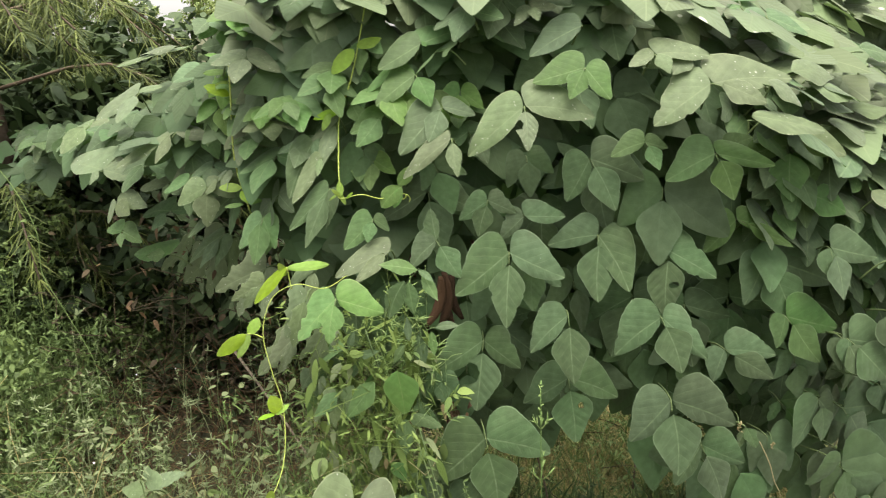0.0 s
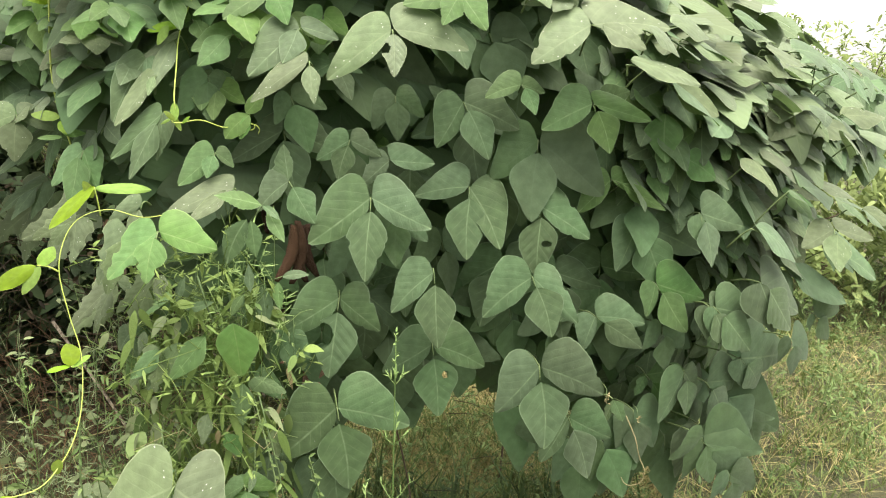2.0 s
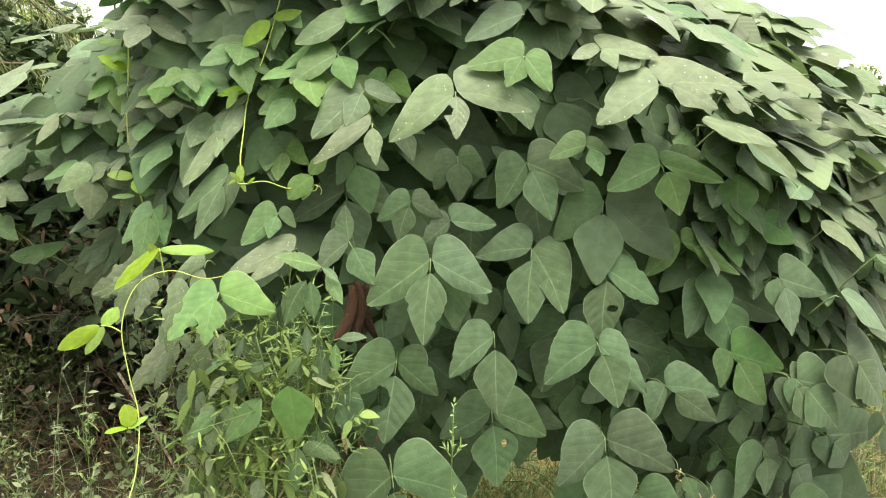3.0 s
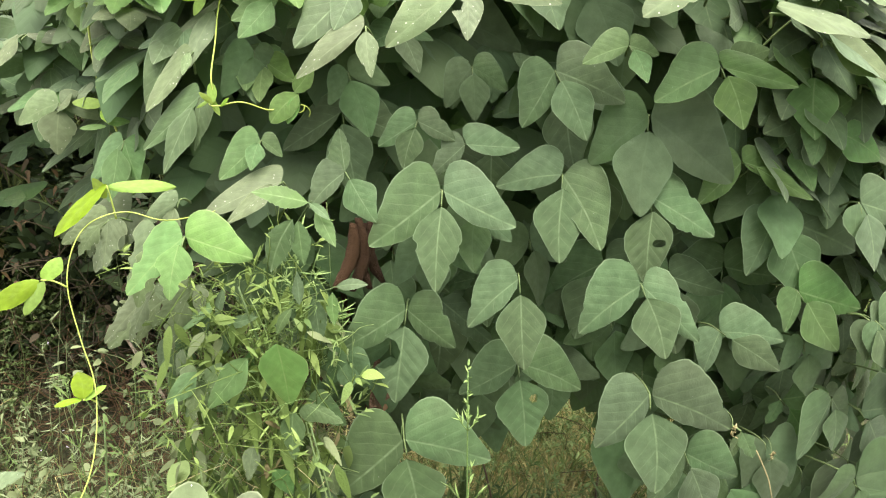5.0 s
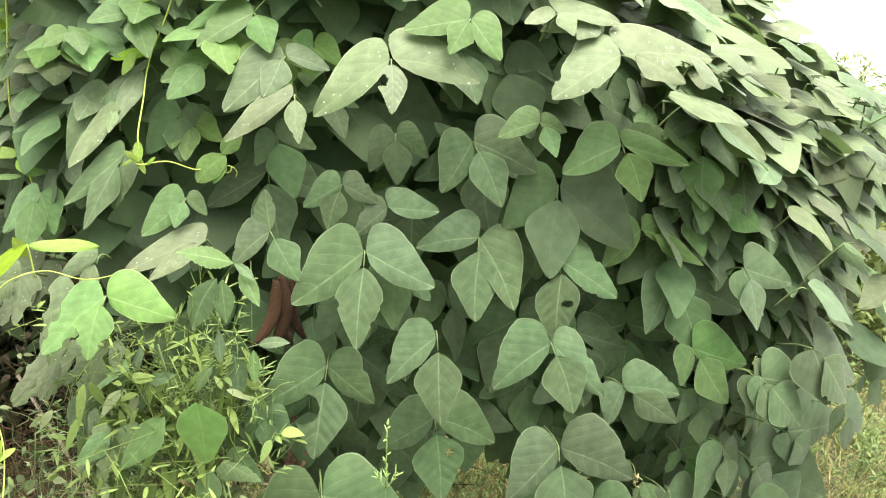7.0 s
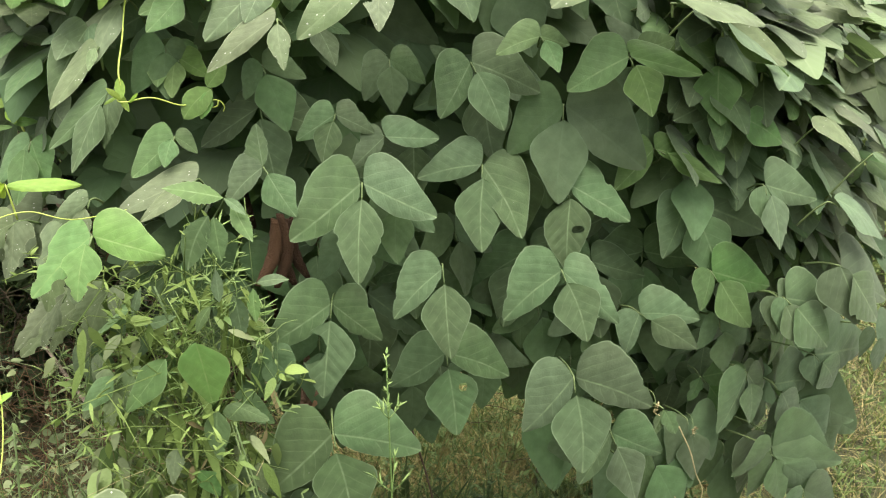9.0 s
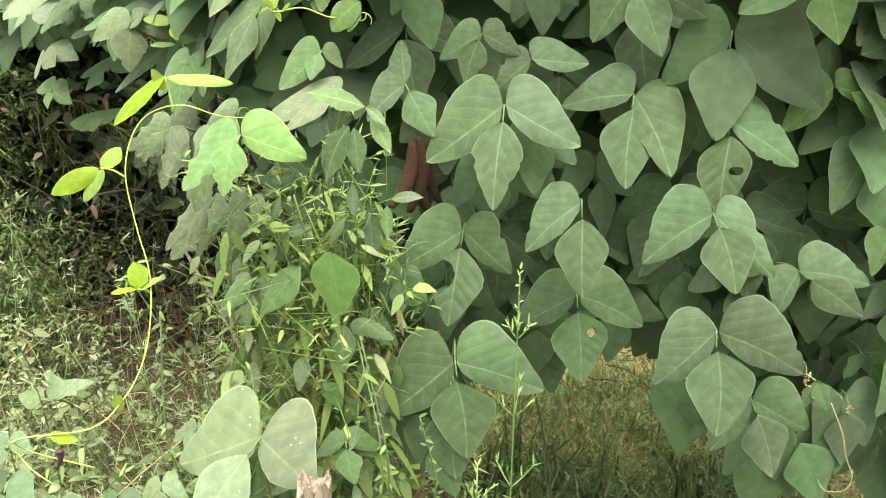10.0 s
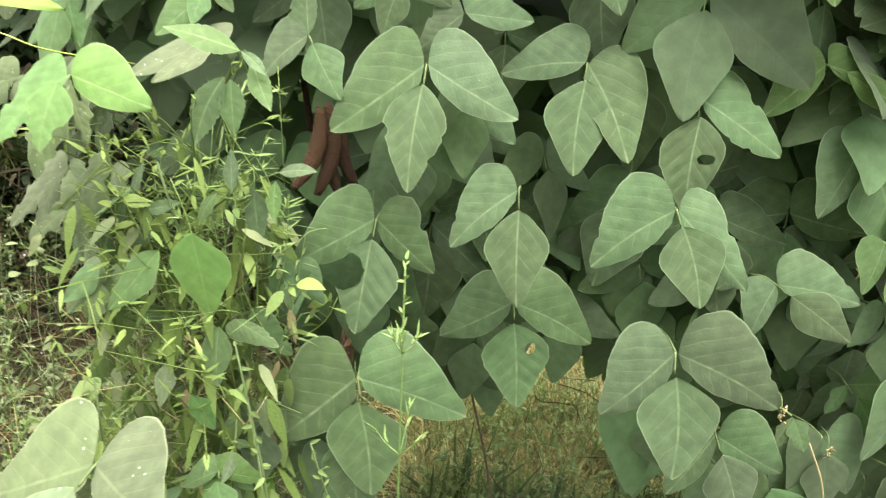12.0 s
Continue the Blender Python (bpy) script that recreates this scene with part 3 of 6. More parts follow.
leaf(vine, (-0.025, 1.180, 0.928), 0, 8, (-32, 0.058, 1), (4, 0.055, 1), (39, 0.054, 1), "dark")
leaf(vine, (-0.217, 1.120, 0.928), -2, 16, (-43, 0.070, 0.8), (-6, 0.059, 0.81), None, "ragged")
leaf(vine, (-0.279, 1.202, 0.935), -4, 8, (-30, 0.042, 1), (9, 0.048, 1), (50, 0.039, 1), "mature")
leaf(vine, (-0.150, 1.156, 0.788), -0, 3, (-49, 0.046, 1), (-1, 0.054, 1), (48, 0.041, 1), "pale")
leaf(vine, (-0.055, 1.151, 0.742), 0, 3, (-38, 0.076, 1), (-5, 0.093, 1), (40, 0.054, 1), "mature")
leaf(vine, (-0.183, 1.005, 0.768), 0, 34, (-69, 0.112, 1.5), (-27, 0.149, 0.81), (52, 0.092, 1.8), "pale")
leaf(vine, (-0.627, 1.850, 1.013), -22, 16, (-49, 0.212, 0.8), (-21, 0.184, 0.68), (7, 0.129, 0.75), "ragged")
leaf(vine, (-0.320, 1.286, 0.969), -6, 16, (-47, 0.115, 0.8), (-30, 0.085, 0.54), None, "ragged")
leaf(vine, (-0.932, 2.357, 0.847), -30, 16, (-56, 0.200, 0.7), (-25, 0.150, 0.45), (20, 0.182, 0.75), "ragged")
leaf(vine, (-0.600, 1.064, 0.609), -10, 45, (-52, 0.067, 1), (12, 0.073, 1), (62, 0.078, 1), "dark")
leaf(vine, (-0.536, 1.071, 0.555), -10, 45, (-59, 0.067, 1), (24, 0.058, 1), (92, 0.065, 1), "mature")
leaf(vine, (-0.467, 1.115, 0.545), -10, 45, (-45, 0.058, 1), (17, 0.059, 1), (76, 0.064, 1), "dark")
leaf(vine, (-0.414, 1.154, 0.551), -10, 45, (-27, 0.054, 1), (20, 0.061, 1), (77, 0.058, 1), "pale")
leaf(vine, (-0.377, 1.222, 0.614), -10, 45, (-49, 0.044, 1), (7, 0.048, 1), (78, 0.041, 1), "pale")
leaf(vine, (-0.608, 1.095, 0.658), -10, 45, (-55, 0.048, 1), (13, 0.041, 1), (82, 0.045, 1), "mature")
leaf(vine, (-0.343, 1.185, 0.542), -10, 45, (-55, 0.042, 1), (8, 0.053, 1), (76, 0.046, 1), "fresh")
leaf(vine, (0.054, 1.176, 0.747), 0, 3, (-37, 0.150, 1), (3, 0.147, 1), None, "mature")
leaf(vine, (0.030, 1.165, 0.690), 0, 3, (-18, 0.120, 0.8), (14, 0.135, 0.75), None, "mature")
leaf(vine, (-0.705, 1.333, 0.573), -26, 40, (-128, 0.07, 1), (-78, 0.085, 0.9), (132, 0.085, 0.75), "pale")
leaf(vine, (-0.873, 1.748, 1.160), -30, 35, (-19, 0.06, 1), (70, 0.09, 1), (93, 0.1, 1), "pale")
leaf(vine, (-0.740, 1.763, 1.130), -27, 40, (-79, 0.11, 1), (-21, 0.07, 1), (95, 0.065, 1), "mature")
leaf(vine, (-0.868, 1.742, 1.083), -30, 30, (-84, 0.07, 1), (31, 0.05, 1), (77, 0.08, 1), "fresh")
leaf(vine, (-0.913, 1.788, 1.240), -30, 50, (-97, 0.189, 1), (-10, 0.052, 1), (87, 0.113, 1), "pale")
leaf(vine, (-0.697, 1.686, 1.221), -25, 45, (-81, 0.109, 1), (15, 0.054, 1), (95, 0.106, 1), "pale")
leaf(vine, (-0.751, 1.743, 1.015), -27, 45, (-83, 0.129, 1), (-71, 0.069, 1), None, "fresh")
leaf(vine, (0.137, 1.214, 1.433), 0, 33, (-50, 0.130, 0.8), (1, 0.087, 0.81), (82, 0.127, 0.95), "bitten")
leaf(vine, (0.008, 1.234, 1.378), 0, 30, (-52, 0.112, 0.6), (7, 0.076, 0.68), None, "pale")
leaf(vine, (-0.007, 1.282, 1.429), 0, 35, (-43, 0.119, 1), (-20, 0.078, 1), (77, 0.063, 1), "mature")
leaf(vine, (-0.119, 1.326, 1.412), -0, 35, (-59, 0.074, 1), (-38, 0.084, 1), (85, 0.055, 1), "fresh")
leaf(vine, (-0.210, 1.357, 1.405), -2, 35, (-47, 0.084, 0.4), (-16, 0.117, 0.50), None, "pale")
leaf(vine, (0.521, 1.313, 1.334), 1, 20, (-146, 0.067, 1), None, None, "dark")
leaf(vine, (0.251, 1.351, 1.304), 0, 18, (-142, 0.051, 1), None, None, "dark")
leaf(vine, (0.787, 1.243, 0.949), 15, 8, (4, 0.064, 1), (46, 0.148, 1), (76, 0.122, 1), "mature")
leaf(vine, (0.832, 1.265, 0.629), 15, 3, (-22, 0.094, 0.9), (50, 0.169, 0.72), (74, 0.180, 0.7), "dark")
leaf(vine, (0.910, 1.355, 0.705), 15, 3, (29, 0.101, 1), (42, 0.164, 1), (61, 0.215, 1), "dark")
leaf(vine, (0.923, 1.327, 0.795), 20, 3, (20, 0.078, 1), (46, 0.136, 1), (81, 0.205, 1), "mature")
leaf(vine, (0.875, 1.245, 1.001), 20, 13, (26, 0.121, 1), (42, 0.148, 1), (59, 0.155, 1), "mature")
leaf(vine, (1.234, 1.517, 0.820), 20, 3, (15, 0.057, 1), (43, 0.107, 1), (85, 0.131, 1), "dark")
leaf(vine, (0.851, 1.268, 1.104), 30, 50, None, (47, 0.125, 1), None, "mature")
leaf(vine, (1.266, 1.547, 0.981), 20, 40, (-19, 0.062, 1), (31, 0.084, 1), (58, 0.176, 1), "mature")
leaf(vine, (1.128, 1.511, 0.934), 20, 40, (3, 0.059, 1), (41, 0.115, 1), (59, 0.202, 1), "dark")
leaf(vine, (1.036, 1.329, 0.840), 20, 3, (-17, 0.062, 1), (16, 0.096, 1), (54, 0.112, 1), "dark")
leaf(vine, (1.040, 1.435, 0.612), 15, 3, (7, 0.085, 1), (24, 0.132, 1), (55, 0.164, 1), "dark")
leaf(vine, (0.909, 1.268, 0.546), 15, 3, (-31, 0.077, 1), (13, 0.108, 1), (54, 0.119, 1), "dark")
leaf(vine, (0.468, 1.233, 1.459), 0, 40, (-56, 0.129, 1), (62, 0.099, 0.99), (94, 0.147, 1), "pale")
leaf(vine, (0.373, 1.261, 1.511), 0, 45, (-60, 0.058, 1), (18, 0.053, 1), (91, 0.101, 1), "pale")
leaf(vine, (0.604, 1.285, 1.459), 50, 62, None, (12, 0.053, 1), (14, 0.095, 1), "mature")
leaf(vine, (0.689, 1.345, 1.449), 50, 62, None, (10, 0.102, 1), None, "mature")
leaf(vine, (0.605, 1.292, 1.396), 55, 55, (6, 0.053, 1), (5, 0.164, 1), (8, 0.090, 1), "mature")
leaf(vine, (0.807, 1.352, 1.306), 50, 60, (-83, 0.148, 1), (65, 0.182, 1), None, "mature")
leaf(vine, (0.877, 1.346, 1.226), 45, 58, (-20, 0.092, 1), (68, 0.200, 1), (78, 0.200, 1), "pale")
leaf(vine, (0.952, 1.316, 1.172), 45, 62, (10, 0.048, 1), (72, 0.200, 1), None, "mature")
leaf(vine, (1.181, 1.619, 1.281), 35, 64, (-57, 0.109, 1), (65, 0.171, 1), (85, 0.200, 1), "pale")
leaf(vine, (0.246, 1.239, 1.493), 0, 33, (-75, 0.096, 1), (-27, 0.070, 1), (35, 0.072, 1.2), "fresh")
leaf(vine, (0.446, 1.278, 1.503), 0, 43, (-86, 0.088, 1), (-44, 0.065, 1), None, "pale")
leaf(vine, (0.160, 1.309, 1.596), 0, 43, (-43, 0.047, 1), (12, 0.041, 1), (92, 0.046, 1), "pale")
leaf(vine, (0.251, 1.299, 1.563), 0, 35, (-63, 0.109, 1), None, None, "mature")
leaf(vine, (0.112, 1.344, 1.618), 0, 35, (-64, 0.089, 1), (-19, 0.097, 1), (46, 0.065, 1), "mature")
leaf(vine, (-0.055, 1.323, 1.486), 0, 40, (-50, 0.096, 1), (19, 0.079, 1), (-129, 0.048, 1), "fresh")
leaf(vine, (-0.093, 1.345, 1.497), 0, 30, (-50, 0.076, 0.5), None, None, "young")
leaf(vine, (-0.042, 1.338, 1.541), 0, 35, (-59, 0.096, 1), (40, 0.016, 1), (116, 0.085, 1), "fresh")
leaf(vine, (-0.374, 1.460, 1.457), -8, 35, (-35, 0.119, 0.65), (-12, 0.106, 0.59), (27, 0.079, 0.65), "mature")
leaf(vine, (-0.259, 1.330, 1.367), -3, 35, (-22, 0.121, 0.7), None, (8, 0.063, 0.6), "mature")
leaf(vine, (-0.661, 1.833, 1.541), -24, 62, (-68, 0.200, 0.5), (-69, 0.127, 0.54), None, "pale")
leaf(vine, (-0.641, 1.624, 1.354), -23, 50, (-49, 0.169, 0.7), (-1, 0.097, 0.54), (87, 0.104, 0.8), "pale")
leaf(vine, (-0.690, 1.843, 1.216), -25, 40, (-64, 0.140, 1), (-39, 0.100, 1), (76, 0.121, 1), "mature")
leaf(vine, (-0.761, 1.736, 1.439), -28, 50, (-48, 0.130, 1), (13, 0.114, 1), (117, 0.065, 1), "pale")
leaf(vine, (-0.490, 1.600, 1.224), -14, 30, (-45, 0.183, 0.5), (-8, 0.120, 0.50), (35, 0.067, 0.6), "mature")
leaf(vine, (-0.601, 1.745, 1.065), -21, 30, (-49, 0.13, 0.6), (-25, 0.11, 0.54), (-7, 0.09, 0.7), "mature")
leaf(vine, (-0.396, 1.403, 1.198), -9, 30, (-36, 0.084, 0.9), (-4, 0.104, 0.81), (26, 0.074, 0.9), "fresh")
leaf(vine, (-0.208, 1.430, 1.564), -1, 35, (-130, 0.108, 1), (-20, 0.120, 1), (-53, 0.130, 1), "dark")
leaf(vine, (-0.332, 1.477, 1.551), -6, 40, (-26, 0.130, 0.5), (-68, 0.052, 0.45), None, "pale")
leaf(vine, (-0.191, 1.392, 1.423), -1, 35, (-85, 0.103, 0.45), (25, 0.056, 0.63), None, "mature")

# leaves laid like shingles on the far slope; pale tone paints in their light
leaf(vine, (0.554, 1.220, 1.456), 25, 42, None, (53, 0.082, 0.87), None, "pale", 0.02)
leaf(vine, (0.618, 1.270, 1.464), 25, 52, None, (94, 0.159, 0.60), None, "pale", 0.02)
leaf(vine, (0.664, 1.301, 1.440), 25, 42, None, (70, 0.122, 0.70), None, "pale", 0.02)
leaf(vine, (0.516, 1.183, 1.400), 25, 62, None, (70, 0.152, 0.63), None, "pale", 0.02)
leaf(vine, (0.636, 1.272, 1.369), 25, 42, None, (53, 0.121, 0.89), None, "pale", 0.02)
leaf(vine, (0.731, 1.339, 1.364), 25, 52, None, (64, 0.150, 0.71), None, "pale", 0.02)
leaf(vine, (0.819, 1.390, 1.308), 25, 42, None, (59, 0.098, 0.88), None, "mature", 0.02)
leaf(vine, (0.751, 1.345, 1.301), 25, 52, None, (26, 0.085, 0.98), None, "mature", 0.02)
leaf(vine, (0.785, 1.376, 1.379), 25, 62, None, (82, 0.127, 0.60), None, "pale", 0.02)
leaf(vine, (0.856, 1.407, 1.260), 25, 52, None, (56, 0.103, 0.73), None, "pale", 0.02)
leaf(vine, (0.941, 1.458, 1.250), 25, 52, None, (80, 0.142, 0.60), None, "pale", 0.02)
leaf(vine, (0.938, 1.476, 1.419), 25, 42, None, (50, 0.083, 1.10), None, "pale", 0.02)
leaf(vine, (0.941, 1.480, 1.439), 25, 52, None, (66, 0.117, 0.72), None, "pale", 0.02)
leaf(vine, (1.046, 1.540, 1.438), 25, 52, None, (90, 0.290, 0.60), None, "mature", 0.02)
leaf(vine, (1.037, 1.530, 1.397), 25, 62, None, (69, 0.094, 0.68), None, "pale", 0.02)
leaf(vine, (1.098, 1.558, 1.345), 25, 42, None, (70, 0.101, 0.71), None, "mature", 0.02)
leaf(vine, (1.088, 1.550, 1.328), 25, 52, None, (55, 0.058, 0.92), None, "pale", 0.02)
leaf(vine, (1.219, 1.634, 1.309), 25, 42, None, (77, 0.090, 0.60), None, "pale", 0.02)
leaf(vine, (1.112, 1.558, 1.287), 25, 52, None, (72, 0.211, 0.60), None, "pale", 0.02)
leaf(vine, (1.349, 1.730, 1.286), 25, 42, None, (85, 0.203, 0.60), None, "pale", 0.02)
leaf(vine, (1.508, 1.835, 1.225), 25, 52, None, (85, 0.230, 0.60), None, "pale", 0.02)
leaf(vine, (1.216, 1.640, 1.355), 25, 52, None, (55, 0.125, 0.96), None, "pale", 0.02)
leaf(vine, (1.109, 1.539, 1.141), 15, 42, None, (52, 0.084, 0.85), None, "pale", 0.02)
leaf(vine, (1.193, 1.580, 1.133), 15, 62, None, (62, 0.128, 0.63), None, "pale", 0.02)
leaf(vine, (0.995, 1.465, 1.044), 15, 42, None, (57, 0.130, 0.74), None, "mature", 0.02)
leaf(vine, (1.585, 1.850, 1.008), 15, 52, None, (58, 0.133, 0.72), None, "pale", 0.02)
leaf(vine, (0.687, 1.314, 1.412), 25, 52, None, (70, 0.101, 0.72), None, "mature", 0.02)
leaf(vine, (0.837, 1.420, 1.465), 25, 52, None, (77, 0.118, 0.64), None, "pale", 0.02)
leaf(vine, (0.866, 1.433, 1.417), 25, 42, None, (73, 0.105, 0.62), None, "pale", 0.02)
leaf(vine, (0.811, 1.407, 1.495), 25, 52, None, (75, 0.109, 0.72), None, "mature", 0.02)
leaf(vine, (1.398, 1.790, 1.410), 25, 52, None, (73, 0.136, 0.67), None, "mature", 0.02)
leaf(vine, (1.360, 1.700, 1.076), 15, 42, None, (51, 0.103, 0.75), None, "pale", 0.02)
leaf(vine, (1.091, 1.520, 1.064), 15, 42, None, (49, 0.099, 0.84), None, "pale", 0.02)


def blend(a, b, t):
    t = min(1.0, max(0.0, (t - a) / (b - a)))
    return t * t * (3 - 2 * t)


FRONT = ((-2.0, 2.9), (-1.3, 2.2), (-0.7, 1.62), (-0.35, 1.32), (0.0, 1.27), (0.3, 1.29), (0.7, 1.36), (1.0, 1.44), (1.22, 1.58), (1.36, 1.9), (1.5, 2.3))
HEM = ((-2.0, 1.16), (-1.3, 1.23), (-1.0, 1.26), (-0.7, 1.23), (-0.35, 1.12), (-0.15, 0.75), (0.0, 0.6), (0.16, 0.62), (0.2, 0.68), (0.3, 0.72), (0.38, 0.78), (0.44, 0.55), (0.6, 0.42), (1.0, 0.38), (1.2, 0.5), (1.36, 0.75), (1.5, 0.9))
CREST = ((-2.0, 1.18), (-1.3, 1.25), (-0.9, 1.36), (-0.6, 1.5), (-0.3, 1.72), (0.3, 1.75), (0.55, 1.64), (0.8, 1.45), (1.0, 1.32), (1.3, 1.3), (1.5, 1.4))


def along(table, x):
    for (x0, v0), (x1, v1) in zip(table, table[1:]):
        if x <= x1:
            return v0 + (v1 - v0) * max(0.0, (x - x0) / (x1 - x0))
    return table[-1][1]


def crest(x, y):
    """The height of the vine's upper side."""
    front = along(CREST, min(x, 1.5))
    back = 1.71 - 0.11 * blend(0.9, 1.8, x) - 0.5 * blend(0.3, 1.3, -x)
    return front + (max(back, front) - front) * blend(0.0, 0.65, y - along(FRONT, min(x, 1.5))) + 0.05 * noise.noise(Vector((x * 3, y * 3, 5)))


def spread(node, turn, lift, size, tone, deep=0.0):
    """A leaf of no special pose."""
    s = size * rnd.uniform(0.8, 1.15)
    return (node, turn + rnd.gauss(0, 14), lift + rnd.gauss(0, 9), (rnd.uniform(-80, -48), s * rnd.uniform(0.85, 1), rnd.uniform(0.9, 1.1)),
            (rnd.gauss(0, 10), s * 1.12, rnd.uniform(0.95, 1.15)), (rnd.uniform(48, 80), s * rnd.uniform(0.85, 1), rnd.uniform(0.9, 1.1)), tone)


def tone_of():
    return rnd.choice(("mature", "mature", "mature", "dark", "fresh", "pale"))


def front_leaf(x, z, deep, size, tone):
    turn = 32 * blend(0.45, 1.25, x) - 30 * blend(0.1, 0.9, -x)
    a = radians(turn)
    y = along(FRONT, x) + 0.02 * noise.noise(Vector((x * 5, z * 5, 0))) * 2 + 0.35 * max(0.0, z - along(CREST, x) + 0.18)
    return spread((x - math.sin(a) * deep, y + math.cos(a) * deep, z), turn, 3 + 17 * blend(0.75, 1.15, z) + 42 * blend(-0.35, 0.0, z - along(CREST, x)), size, tone)


# leaves between the ones in front
for k in range(120):
    x = rnd.uniform(-0.25, 1.15)
    z = rnd.uniform(along(HEM, x) + 0.1, along(CREST, x))
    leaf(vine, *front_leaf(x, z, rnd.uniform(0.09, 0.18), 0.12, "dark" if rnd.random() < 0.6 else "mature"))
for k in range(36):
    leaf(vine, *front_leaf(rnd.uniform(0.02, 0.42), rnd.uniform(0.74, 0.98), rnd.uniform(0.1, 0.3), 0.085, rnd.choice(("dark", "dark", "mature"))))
for k in range(40):
    # between the far slope and the front
    x = rnd.uniform(0.56, 1.0)
    node = front_leaf(x, rnd.uniform(1.12, 1.45), rnd.uniform(0.0, 0.06), 0.1, "mature")[0]
    leaf(vine, *spread(node, rnd.uniform(0, 40), rnd.uniform(25, 55), rnd.uniform(0.09, 0.12), rnd.choice(("mature", "mature", "fresh", "dark"))))
for k in range(56):
    # the shingled slope at the far end, dense towards its top
    x = rnd.uniform(0.62, 1.34)
    z = rnd.uniform(1.0, along(CREST, x) + 0.04)
    node = front_leaf(x, z, rnd.uniform(0.05, 0.13), 0.1, "mature")[0]
    leaf(vine, *spread(node, rnd.uniform(10, 50), rnd.uniform(30, 56), rnd.uniform(0.085, 0.115), rnd.choice(("pale", "mature", "mature", "fresh"))))
for k in range(44):
    x = rnd.uniform(0.72, 1.32)
    z = rnd.uniform(along(HEM, x) + 0.06, along(CREST, x) - 0.02)
    leaf(vine, *front_leaf(x, z, rnd.uniform(0.06, 0.13), 0.085, tone_of()))
# mostly pale leaves, their lighter colour brightening dark gaps at the far end
for k in range(30):
    x = rnd.uniform(0.95, 1.36)
    node = front_leaf(x, rnd.uniform(0.85, 1.36), rnd.uniform(0.02, 0.09), 0.09, "pale")[0]
    leaf(vine, *spread(node, rnd.uniform(15, 55), rnd.uniform(25, 50), rnd.uniform(0.085, 0.11), rnd.choice(("pale", "pale", "mature"))))
for k in range(14):
    # outward-hanging leaves at the far end
    x = rnd.uniform(1.02, 1.42)
    node = (x, along(FRONT, x) - rnd.uniform(-0.05, 0.18), rnd.uniform(1.02, 1.45))
    leaf(vine, *spread(node, rnd.uniform(20, 60), rnd.uniform(35, 62), rnd.uniform(0.08, 0.105), rnd.choice(("mature", "pale", "mature", "fresh"))))
for k in range(116):
    x = rnd.uniform(-1.6, -0.35)
    z = along(HEM, x) + 0.02 + (along(CREST, x) - along(HEM, x)) * rnd.random()
    node = front_leaf(x, z, rnd.uniform(0.0, 0.16), 0.085, "mature")[0]
    leaf(vine, *spread(node, rnd.uniform(-55, 45), rnd.uniform(20, 72), rnd.uniform(0.065, 0.1), rnd.choice(("pale", "mature", "mature", "dark", "fresh"))))


for k in range(30):
    # small fresh leaves on the sunlit shoulder
    x = rnd.uniform(-0.55, 0.05)
    z = rnd.uniform(1.32, 1.66)
    node = front_leaf(x, z, rnd.uniform(0.02, 0.1), 0.08, "fresh")[0]
    leaf(vine, *spread(node, rnd.uniform(-35, 25), rnd.uniform(25, 60), rnd.uniform(0.06, 0.085), rnd.choice(("fresh", "fresh", "young", "mature"))))


def joined_leaves(count, where, tones=("mature", "dark")):
    """Leaves deep inside or far back, joined."""
    verts, faces, uvs, edges = [], [], [], []
    coarse = []
    for k in range(3):
        vs, fs, us, es = [], [], [], []
        for i in range(10):
            t = (0, 0.1, 0.22, 0.35, 0.45, 0.58, 0.72, 0.85, 0.94, 1)[i]
            for j in (-1, 0, 1):
                w = half_width("terminal", j, min(max(t, 0.01), 0.99)) * 1.08
                vs.append(Vector((j * w, t, -0.2 * (w * j) ** 2 + 0.05 * abs(j) * w - 0.12 * t * t * (k + 1) / 2)))
                us.append((j * w + 0.5, t))
                es.append((abs(j) * 0.9, t))
        for i in range(9):
            for j in range(2):
                q = i * 3 + j
                fs.append((q, q + 1, q + 4, q + 3))
        coarse.append((vs, fs, us, es))
    for _ in range(count):
        got = where()
        if got is None:
            continue
        node, turn, lift, *fan = got[:6]
        a, b = radians(turn), radians(lift)
        face = Vector((math.sin(a) * math.cos(b), -math.cos(a) * math.cos(b), math.sin(b)))
        across = Vector((0, 0, 1)).cross(face).normalized()
        down = across.cross(face)
        if down.z > 0:
            down = -down
        for angle, length, breadth in fan:
            way = math.cos(radians(angle)) * down + math.sin(radians(angle)) * across
            m = Matrix((way.cross(face), way, face)).transposed()
            vs, fs, us, es = rnd.choice(coarse)
            start = len(verts)
            verts += [Vector(node) + m @ (Vector((v.x * breadth, v.y, v.z)) * length) for v in vs]
            faces += [tuple(start + q for q in f) for f in fs]
            uvs += us
            edges += es
    return verts, faces, uvs, edges


def joined_mesh(name, pieces, material):
    verts, faces, uvs, edges = pieces
    mesh = mesh_of(name, verts, faces, material)
    for key, values in (("blade", uvs), ("edge", edges)):
        layer = mesh.uv_layers.new(name=key)
        flat = np.array(values, dtype=np.float32)[[l.vertex_index for l in mesh.loops]]
        layer.data.foreach_set("uv", flat.ravel())
    return mesh


